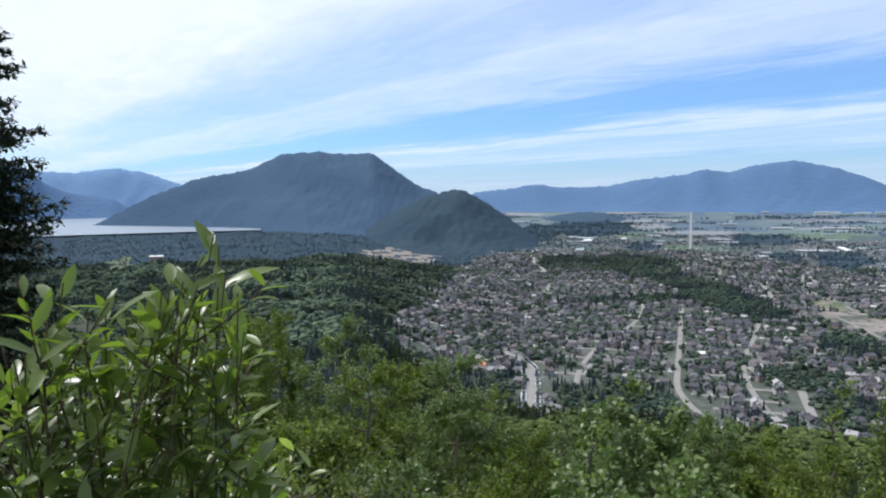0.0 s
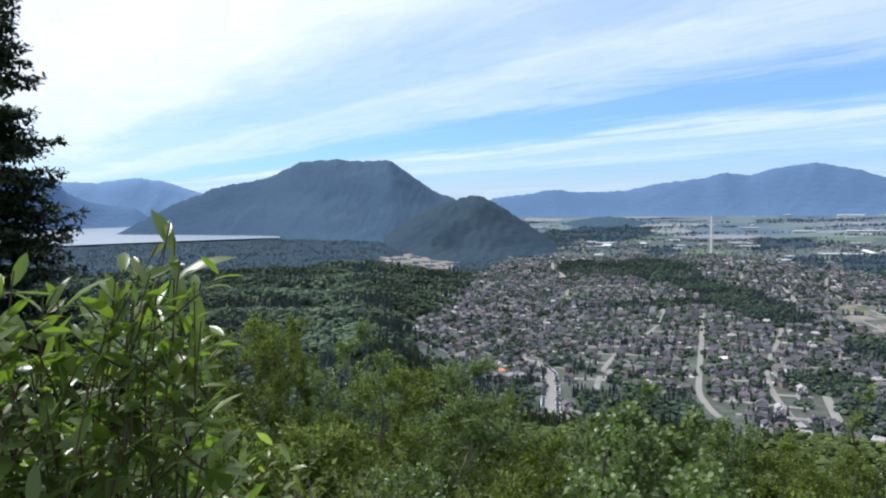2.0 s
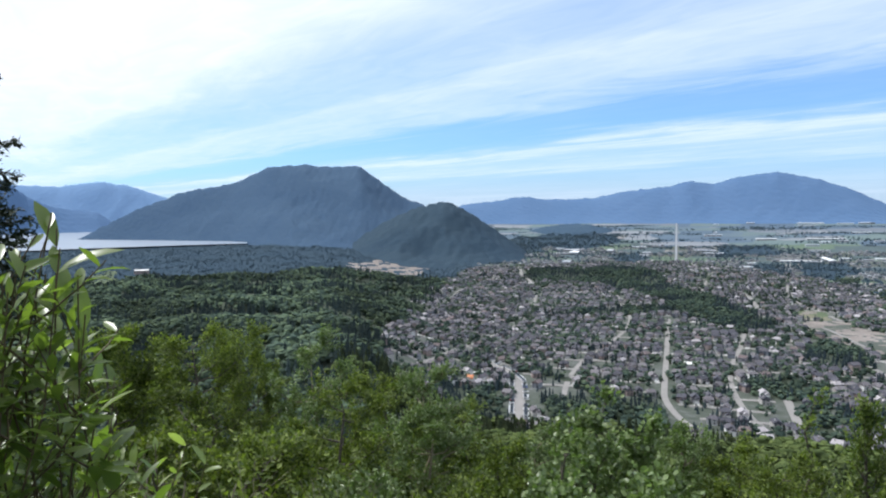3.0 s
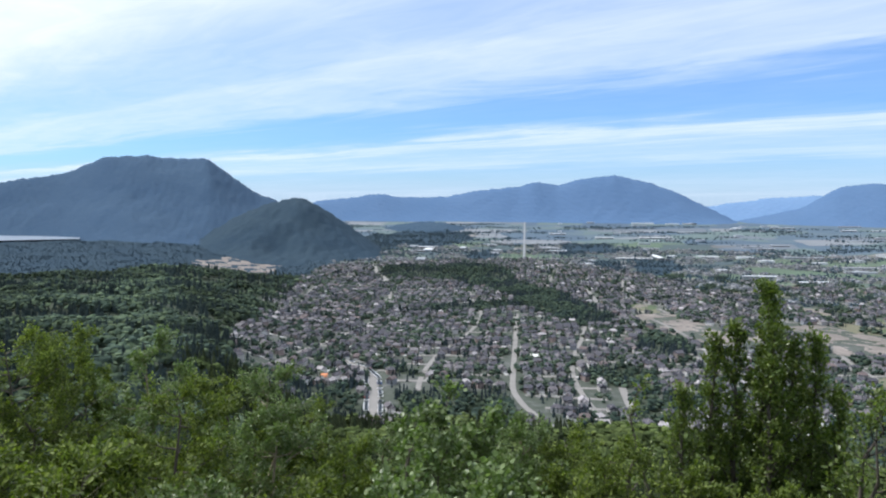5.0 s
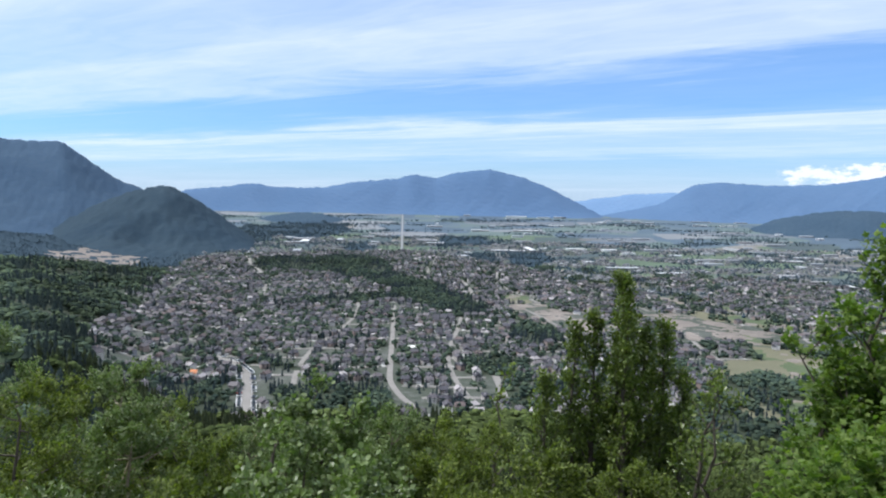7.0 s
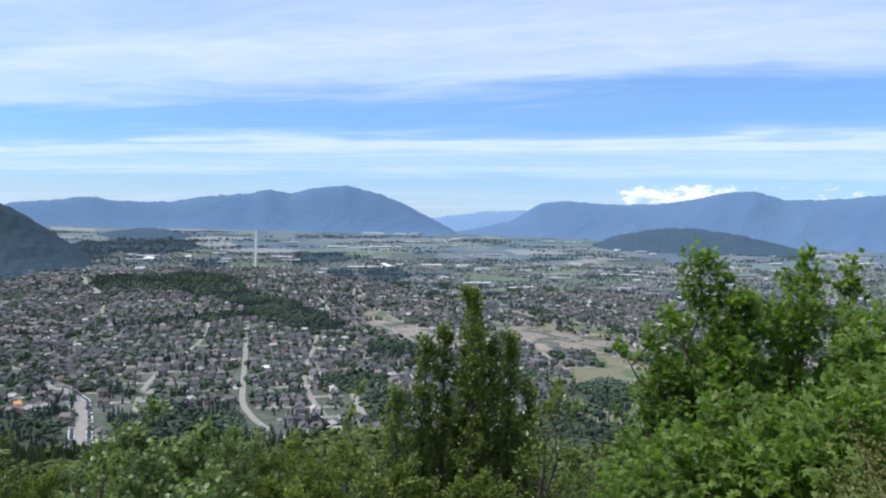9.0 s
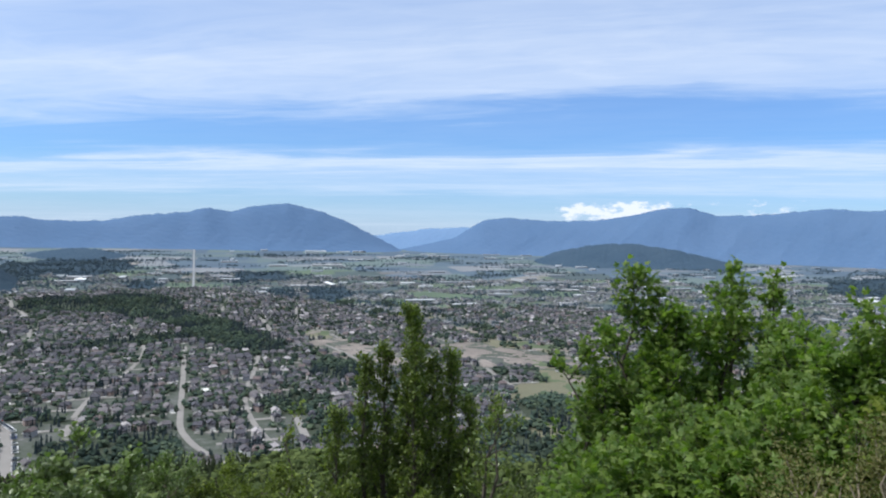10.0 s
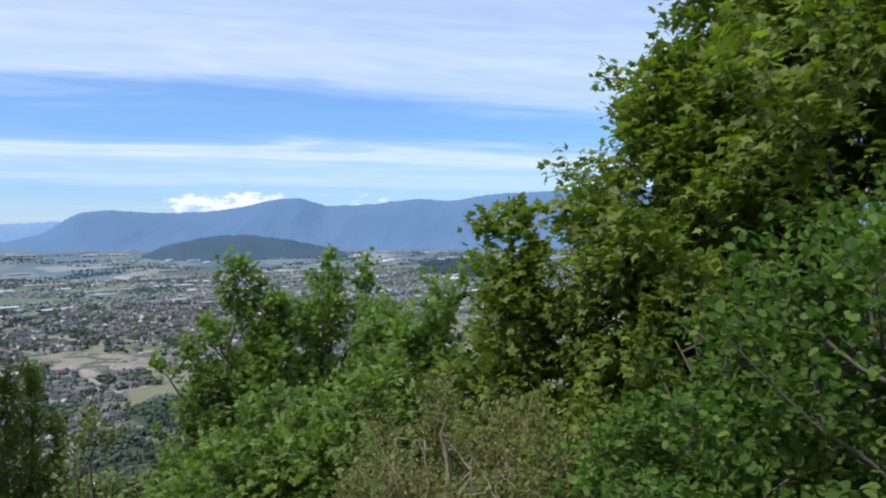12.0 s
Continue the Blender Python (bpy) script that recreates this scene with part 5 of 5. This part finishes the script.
POPLAR_GREEN = leaf_material("poplar_leaves", [(0.0, (0.060, 0.092, 0.022)), (0.5, (0.105, 0.148, 0.036)), (1.0, (0.18, 0.22, 0.06))], (1.4, 1.6, 0.6), 0.35, 0.4, 0.4)
WILLOW_GREEN = leaf_material("willow_leaves", [(0.0, (0.085, 0.120, 0.034)), (0.5, (0.140, 0.190, 0.052)), (0.85, (0.20, 0.25, 0.080)), (1.0, (0.27, 0.30, 0.16))], (1.5, 1.8, 0.6), 0.34, 0.5, 0.44)
HAZEL_GREEN = leaf_material("hazel_leaves", [(0.0, (0.045, 0.09, 0.018)), (0.6, (0.08, 0.14, 0.028)), (1.0, (0.15, 0.21, 0.05))], (1.5, 1.9, 0.6), 0.6, 0.12, 0.40)
DRY_LEAF = leaf_material("withered_leaves", [(0.0, (0.10, 0.10, 0.03)), (0.4, (0.15, 0.16, 0.05)), (0.7, (0.12, 0.15, 0.04)), (1.0, (0.22, 0.19, 0.08))], (1.3, 1.4, 0.7), 0.6)
FIR_GREEN = leaf_material("fir_needles", [(0.0, (0.012, 0.02, 0.012)), (0.6, (0.022, 0.035, 0.018)), (1.0, (0.04, 0.055, 0.025))], (1.1, 1.2, 0.7), 0.6, 0.2, 0.12)
GRASS_BLADE = leaf_material("grass_blades", [(0.0, (0.06, 0.11, 0.025)), (0.6, (0.09, 0.16, 0.04)), (1.0, (0.15, 0.21, 0.07))], (1.4, 1.8, 0.6), 0.5)


# scrub and young trees on the slope straight below
def build_scrub():
    G = "young trees on the slope"
    plan = [  # bearing, distance, dip of the top, half width, kind
        (-24, 15, -10.5, 2.6, 0), (-18, 17, -11.0, 2.8, 1), (-14.5, 21, -10.8, 2.8, 0), (-9.0, 19, -11.6, 2.7, 2), (-6.5, 14, -15.0, 2.1, 1),
        (-3.5, 17, -15.4, 2.2, 0), (0.6, 15, -14.6, 2.1, 2), (3.5, 18, -17.6, 2.2, 1), (6.5, 15, -20.6, 1.8, 0), (9.5, 18, -19.8, 1.9, 2),
        (15.3, 14, -16.2, 1.5, 3), (12.6, 13, -18.4, 1.5, 3), (17.8, 14, -18.2, 1.5, 3), (20.5, 15, -18.8, 1.7, 2), (24.5, 16, -19.2, 1.8, 0),
        (28.5, 15, -19.8, 1.8, 1), (30.0, 18, -15.4, 0.9, 4), (-20, 9, -17, 1.9, 1), (-12, 9.5, -19, 1.8, 0), (-4.5, 9.5, -22, 1.6, 2), (4, 10, -22.5, 1.7, 1), (11, 10, -22.5, 1.5, 3), (19, 10.5, -22.5, 1.6, 3),
        (27, 11, -22.5, 1.6, 0), (45.5, 17, -14.6, 1.3, 4), (41, 13, -21.5, 1.6, 1), (34, 12, -21, 1.6, 0)]
    looks = [("small rounded broadleaved tree with fine mid-green leaves", SCRUB_GREEN, SMALL_LEAF, (0.050, 0.102), 21000),
             ("bushy young tree with dull green leaves and bare twigs", SCRUB_GREEN, SMALL_LEAF, (0.048, 0.096), 19000),
             ("young tree with a pale dead leader among fine leaves", ALDER_GREEN, SMALL_LEAF, (0.050, 0.100), 19000),
             ("young alder with lighter grey-green leaves on upright shoots", ALDER_GREEN, ROUND_LEAF, (0.07, 0.125), 4600),
             ("slim upright young tree with dark green leaves", POPLAR_GREEN, SMALL_LEAF, (0.09, 0.15), 2200)]
    for i, (b, d, dip, w, k) in enumerate(plan):
        label, mat, temp, size, n = looks[k]
        h = max(top_of(b, d, dip + (1.2 if d < 12 else 1.9)), 2.2)
        w = w * 0.98
        slim = k in (3, 4)
        tree("young_tree", spot(b, d, 0.15), label, "tree", 300 + i, h, w, int(1.05 * n * (w / 2.0) ** 1.3), temp, size, mat, group=G, limbs=18 if slim else 34, twigs_per=8, crown_low=0.30,
             stems=2, squash=0.8, upright=0.5 if slim else 0.12, spread_leaf=0.08 if slim else 0.06, tip_len=0.30, bark=BARK if k != 2 else TWIG_PALE)


build_scrub()

# the upright poplar-like tree, the two maples beyond it, the big maple at the edge of the clearing
for i, (b, d, dip, w, n) in enumerate([(38.7, 20, -5.5, 0.85, 5600), (35.4, 19.5, -9.6, 0.65, 3000), (42.0, 20.5, -8.8, 0.75, 3400), (40.7, 20, -9.4, 0.8, 3200), (36.9, 19.6, -8.6, 0.75, 3200), (39.4, 19.2, -8.6, 0.8, 3200),
                                      (43.6, 20, -12.5, 0.7, 2400), (33.2, 19, -13.5, 0.8, 2400)]):
    tree("columnar_tree", spot(b, d, 0.2), "upright pointed dark green tree in a tight clump", "tree", 400 + i, top_of(b, d, dip), w * 1.1, int(n * 1.9), SMALL_LEAF, (0.08, 0.14), POPLAR_GREEN, group="columnar trees in a clump",
         limbs=52, twigs_per=6, crown_low=0.05, stems=1, squash=0.90, upright=1.1, spread_leaf=0.07, up=0.4, tip_len=0.5)
for i, (b, d, dip, w, n, st) in enumerate([(56.4, 16, -1.5, 1.3, 3600, 3), (63.3, 17, -1.3, 1.3, 3600, 3), (66.0, 17, -1.7, 0.9, 1800, 2), (59.8, 16, -4.0, 1.4, 3400, 3), (53.6, 15.5, -7.5, 0.95, 2200, 3), (68.5, 15, -4.6, 1.3, 3000, 3), (61, 12.5, -11.0, 1.6, 3600, 3), (57, 13, -14.0, 1.2, 2400, 3), (66.5, 12, -10.5, 1.4, 3000, 3),
                                      (73.0, 13, -2.6, 1.3, 2800, 3)]):
    tree("maple_tree", spot(b, d, 0.2), "young maple with fresh green lobed leaves on the slope", "tree", 420 + i, top_of(b, d, dip), w * 1.3, int(n * 1.6), MAPLE_LEAF, (0.10, 0.175), MAPLE_GREEN, group="young maples on the slope",
         limbs=51, twigs_per=7, crown_low=0.10, stems=st, squash=0.93, low_stem=0.74, upright=0.75, spread_leaf=0.08, up=0.9, tip_len=0.42, bark=BARK)
tree("big_maple", spot(94.8, 12.5, 0.2), "large spreading maple with dense dark leaves in layers", "tree", 440, top_of(98, 12.5, 24), 3.3, 34000, MAPLE_LEAF, (0.10, 0.18), DARK_MAPLE,
     limbs=66, twigs_per=10, crown_low=0.05, stems=2, squash=0.85, upright=0.1, spread_leaf=0.12, up=1.3, tip_len=0.30)
tree("big_maple", spot(105, 11.5, 0.2), "tall leafy maple at the back of the clearing", "tree", 441, top_of(108, 11.5, 33), 3.8, 30000, MAPLE_LEAF, (0.10, 0.18), DARK_MAPLE,
     limbs=56, twigs_per=9, crown_low=0.08, stems=3, squash=0.55, upright=0.1, spread_leaf=0.12, up=1.3, tip_len=0.30)
tree("maple_tree", spot(90, 11.5, 0.2), "low leafy maple in front of the large one", "tree", 442, top_of(88.5, 11.5, 13.0), 2.1, 19000, MAPLE_LEAF, (0.09, 0.165), DARK_MAPLE, group="young maples on the slope",
     limbs=48, twigs_per=9, crown_low=0.05, stems=2, squash=0.92, upright=0.15, spread_leaf=0.12, up=1.2, tip_len=0.32)
tree("maple_tree", spot(79.0, 11.5, 0.2), "leafy young maple beside the large one", "tree", 443, top_of(79.0, 11.5, 2.2), 1.35, 6500, MAPLE_LEAF, (0.11, 0.20), DARK_MAPLE, group="young maples on the slope",
     limbs=36, twigs_per=8, crown_low=0.05, stems=2, squash=0.8, upright=0.15, spread_leaf=0.12, up=1.2, tip_len=0.32)

# bushes at the edge of the clearing
for i, (b, d, h, w, n) in enumerate([(95, 7.0, 2.0, 1.2, 4600), (102, 6.5, 2.3, 1.25, 4600), (89, 7.6, 1.3, 0.9, 3000), (98, 5.6, 0.9, 0.8, 2200), (107, 5.8, 2.0, 1.2, 3600), (91, 6.4, 0.8, 0.7, 1900)]):
    tree("hazel_bush", spot(b, d, 0.1), "leafy hazel bush with broad rounded green leaves", "bush", 460 + i, h, w, n, ROUND_LEAF, (0.045, 0.085), HAZEL_GREEN, group="hazel bushes",
         limbs=24, twigs_per=6, crown_low=0.08, stems=4, squash=0.5, upright=0.3, spread_leaf=0.06, up=0.9, tip_len=0.35, twig_r=0.004)
for i, (b, d, h, w, n) in enumerate([(75, 8.6, 1.9, 0.95, 5200), (80, 7.8, 1.5, 0.9, 5000), (71, 9.2, 2.0, 0.9, 4400), (84, 8.0, 1.4, 0.8, 4400)]):
    tree("withered_shrub", spot(b, d, 0.1), "thin brownish shrub with bare twigs and small withered leaves", "bush", 480 + i, h, w, n, SMALL_LEAF, (0.03, 0.06), DRY_LEAF, bark=TWIG_PALE, group="withered shrubs",
         limbs=18, twigs_per=9, crown_low=0.05, stems=4, squash=0.4, upright=0.7, spread_leaf=0.06, up=0.5, tip_len=0.5, twig_r=0.0016)

for i, (b, d, dip, w, n) in enumerate([(-13, 5.5, -17, 0.9, 320), (-7, 6.5, -19, 0.9, 380), (-20, 6.5, -16, 0.8, 260), (0, 7.5, -21, 0.8, 300)]):
    tree("bare_shrub", spot(b, d, 0.1), "tangle of pale bare twigs with a few leaves", "bush", 490 + i, max(top_of(b, d, dip), 1.2), w, n, SMALL_LEAF, (0.04, 0.08), SCRUB_GREEN, bark=TWIG_PALE, group="bare shrubs",
         limbs=12, twigs_per=7, crown_low=0.1, stems=4, squash=0.4, upright=0.9, spread_leaf=0.05, up=0.5, tip_len=0.5, twig_r=0.003)


# the dark fir beside the lake view
def fir(at, h, w, seed):
    rng = np.random.default_rng(seed)
    base = new("fir_tree")
    base.matrix_world = Matrix.Translation(at)
    tagged(base, "tall dark fir with drooping ragged boughs", "tree")
    tr = bend(np.array([0, 0, -0.5]), np.array([0.1, 0.0, h]), 0, rng, 9, 0.01)
    part("trunk", mesh_np("trunk", *tube(tr, np.linspace(0.30, 0.02, 9), 8), BARK, True), base)
    twigs = []
    z = 2.5
    while z < h - 0.4:
        q = (h - z) / h
        for k in range(10):
            if rng.random() < 0.12:
                continue
            a = rng.uniform(0, 6.28)
            L = w * (q ** 0.75) * rng.uniform(0.55, 1.12)
            st = np.array([0, 0, z + rng.uniform(-0.3, 0.3)])
            en = st + np.array([math.cos(a) * L, math.sin(a) * L, -0.16 * L + rng.uniform(-0.1, 0.25)])
            li = bend(st, en, 0.45, rng, 6, 0.05)
            part("bough", mesh_np("bough", *tube(li, np.linspace(0.05 * q + 0.012, 0.006, 6), 5), BARK, True), base)
            side = np.array([-math.sin(a), math.cos(a), 0])
            for f in np.linspace(0.25, 1.0, max(5, int(L * 5))):
                b0 = li[int(min(f * 5, 4))] + (li[int(min(f * 5, 4)) + 1] - li[int(min(f * 5, 4))]) * (f * 5 - int(min(f * 5, 4)))
                for s in (-1, 1):
                    b1 = b0 + (side * s * rng.uniform(0.35, 0.7) + np.array([math.cos(a), math.sin(a), 0]) * 0.45) * (0.45 + 0.4 * (1 - f)) + np.array([0, 0, rng.uniform(-0.22, 0.05)])
                    twigs.append(np.array([b0, (b0 + b1) / 2, b1]))
        z += rng.uniform(0.45, 0.75) * (0.6 + 0.6 * q)
    v, f = leafy(rng, twigs, 95000, SMALL_LEAF, (0.11, 0.26), np.array([0, 0, h * 0.3]), 0.9, 0.05, 0.2)
    part("crown", mesh_np("crown", v, f, FIR_GREEN), base)


fir(spot(-34.6, 29), top_of(-34.6, 29, 21), 5.2, 501)


# the willow shrub within arm's reach, long glossy leaves on upright shoots
def build_willow():
    rng = np.random.default_rng(520)
    base = new("willow_shrub")
    c = spot(-27, 1.75)
    base.matrix_world = Matrix.Translation(c)
    tagged(base, "willow shrub with long glossy green leaves on upright shoots", "shrub")
    shoots = []  # bearing, distance, dip of the tip
    for b, d, dip in [(-18.0, 1.50, -3.2), (-17.7, 1.50, -4.4), (-18.4, 1.52, -4.6), (-18.8, 1.45, -5.0), (-17.2, 1.45, -6.0), (-20.2, 1.5, -6.0), (-16.4, 1.5, -8.0), (-21.2, 1.42, -6.8), (-16.0, 1.5, -11.0), (-20.6, 1.35, -9.2), (-28.5, 1.3, -6.5), (-25.8, 1.35, -7.5), (-19.5, 1.65, -7.5), (-21.5, 1.5, -7.8), (-24.5, 1.7, -8.8), (-27.0, 1.5, -8.4), (-29.5, 1.45, -7.2), (-31.5, 1.35, -5.6), (-34, 1.5, -6.5), (-23, 1.3, -13),
                      (-27.5, 1.25, -14), (-31, 1.2, -13), (-20, 1.35, -14), (-16.5, 1.6, -15), (-25, 1.15, -19), (-30, 1.1, -20), (-21, 1.2, -20), (-36, 1.3, -9), (-34, 1.15, -16), (-14.5, 1.8, -20), (-11, 1.9, -21.5), (-18, 1.4, -22), (-19.3, 1.5, -9.5), (-22.8, 1.75, -10), (-26, 1.55, -10.5), (-30.3, 1.6, -9.5), (-32.5, 1.45, -10.5), (-28, 1.7, -12), (-24, 1.5, -15), (-18.5, 1.6, -17), (-27, 1.4, -17), (-22, 1.4, -17.5)]:
        d = max(d, 1.42) if dip > -12 else d + 0.35
        t = Vector((d * math.sin(radians(b)), d * math.cos(radians(b)), 1.6 + math.tan(radians(dip)) * d)) - c
        shoots.append(np.array(t))
        b2, dip2, d2 = b - rng.uniform(0.5, 3.5), dip - rng.uniform(2.5, 6.5), d * rng.uniform(0.92, 1.1)
        shoots.append(np.array(Vector((d2 * math.sin(radians(b2)), d2 * math.cos(radians(b2)), 1.6 + math.tan(radians(dip2)) * d2)) - c))
    V, F, small = [], [], 0
    lv = [mesh_np("leaf", *willow_leaf(q), WILLOW_GREEN, True) for q in (0.05, 0.18, 0.35)]
    temp = willow_leaf(0.2)
    rest_p, rest_t, rest_s = [], [], []
    for k, tip in enumerate(shoots):
        root = np.array([tip[0] * 0.45 - 0.20 + rng.normal(0, 0.16), tip[1] * 0.3 + rng.normal(0, 0.08), -0.1])
        line = bend(root, tip, 0.30, rng, 10, 0.06)
        part("stem", mesh_np("stem", *tube(line, np.linspace(0.0048, 0.0015, 10), 6), STEM_BROWN, True), base)
        L = np.linalg.norm(tip - root)
        side = []
        for _ in range(6):
            f = rng.uniform(0.30, 0.92) * 9
            b0 = line[int(f)] + (line[min(int(f) + 1, 9)] - line[int(f)]) * (f - int(f))
            a = rng.uniform(0, 6.28)
            b1 = b0 + np.array([math.cos(a) * rng.uniform(0.08, 0.17), math.sin(a) * rng.uniform(0.08, 0.17), rng.uniform(0.05, 0.20)])
            tw = bend(b0, b1, 0.15, rng, 4, 0.04)
            part("side_shoot", mesh_np("side_shoot", *tube(tw, np.linspace(0.003, 0.0012, 4), 5), STEM_BROWN, True), base)
            side.append(tw)
        for ln, n, lo in [(line, 36, 0.32)] + [(tw, 8, 0.10) for tw in side]:
            for j in range(n):
                f = (lo + (1 - lo) * (j + rng.uniform(0, 0.8)) / n)
                f = min(f, 0.999) * (len(ln) - 1)
                p = ln[int(f)] + (ln[int(f) + 1] - ln[int(f)]) * (f - int(f))
                g = unit(ln[int(f) + 1] - ln[int(f)])
                a = j * 2.4 + rng.uniform(-0.4, 0.4)
                near_tip = f / (len(ln) - 1)
                o = np.array([math.cos(a), math.sin(a), 0.0])
                d = unit(o * (1.15 - 0.55 * near_tip) + g * (0.25 + 0.6 * near_tip) + rng.normal(0, 0.22, 3))
                nn = np.array([0, 0, 1.0]) - o * 0.25 + rng.normal(0, 0.35, 3)
                s = (0.030 + 0.030 * rng.random() + 0.045 * rng.random() ** 5) * (1.0 + 0.25 * near_tip)
                rest_p.append(p), rest_t.append(leaf_turns(d[None], nn[None])[0]), rest_s.append(s)
    P, T, S = np.array(rest_p), np.array(rest_t), np.array(rest_s)
    # the leaves highest on the shrub are single pieces, the rest are joined
    order = np.argsort(-P[:, 2])
    for i in order[:280]:
        ob = part("leaf", lv[int(rng.integers(0, 3))], base)
        m = Matrix([[*T[i][r], P[i][r]] for r in range(3)] + [[0, 0, 0, 1]])
        ob.matrix_local = m @ Matrix.Scale(S[i], 4)
    q = order[280:]
    v, f = scatter(*temp, P[q], T[q], S[q])
    part("leaves", mesh_np("leaves", v, f, WILLOW_GREEN, True), base)["kind"] = "stuff"


build_willow()


# grass and herbs under the bushes
def build_grass():
    rng = np.random.default_rng(540)
    n = 16000
    r, a = np.sqrt(rng.uniform(0.5, 9.5 ** 2, n)), np.radians(rng.uniform(-180, 180, n))
    x, y = r * np.sin(a), r * np.cos(a)
    p = np.stack([x, y, height(x, y)], 1)
    t = rng.uniform(0, 6.28, n)
    d = np.stack([np.cos(t) * 0.35, np.sin(t) * 0.35, np.ones(n)], 1)
    blade = (np.array([(0, -0.012, 0), (0, 0.012, 0), (0.6, 0.010, 0.04), (0.6, -0.010, 0.04), (1, 0, 0.16)]), np.array([(0, 3, 2), (0, 2, 1), (3, 4, 2)]))
    v, f = scatter(*blade, p, leaf_turns(d, rng.normal(0, 1, (n, 3))), np.stack([rng.uniform(0.15, 0.45, n), np.ones(n) * 0.5, np.ones(n) * 0.4], 1))
    tagged(new("grass", mesh_np("grass", v, f, GRASS_BLADE)), "grass and weeds on the edge of the clearing", "grass", kind="stuff")


build_grass()
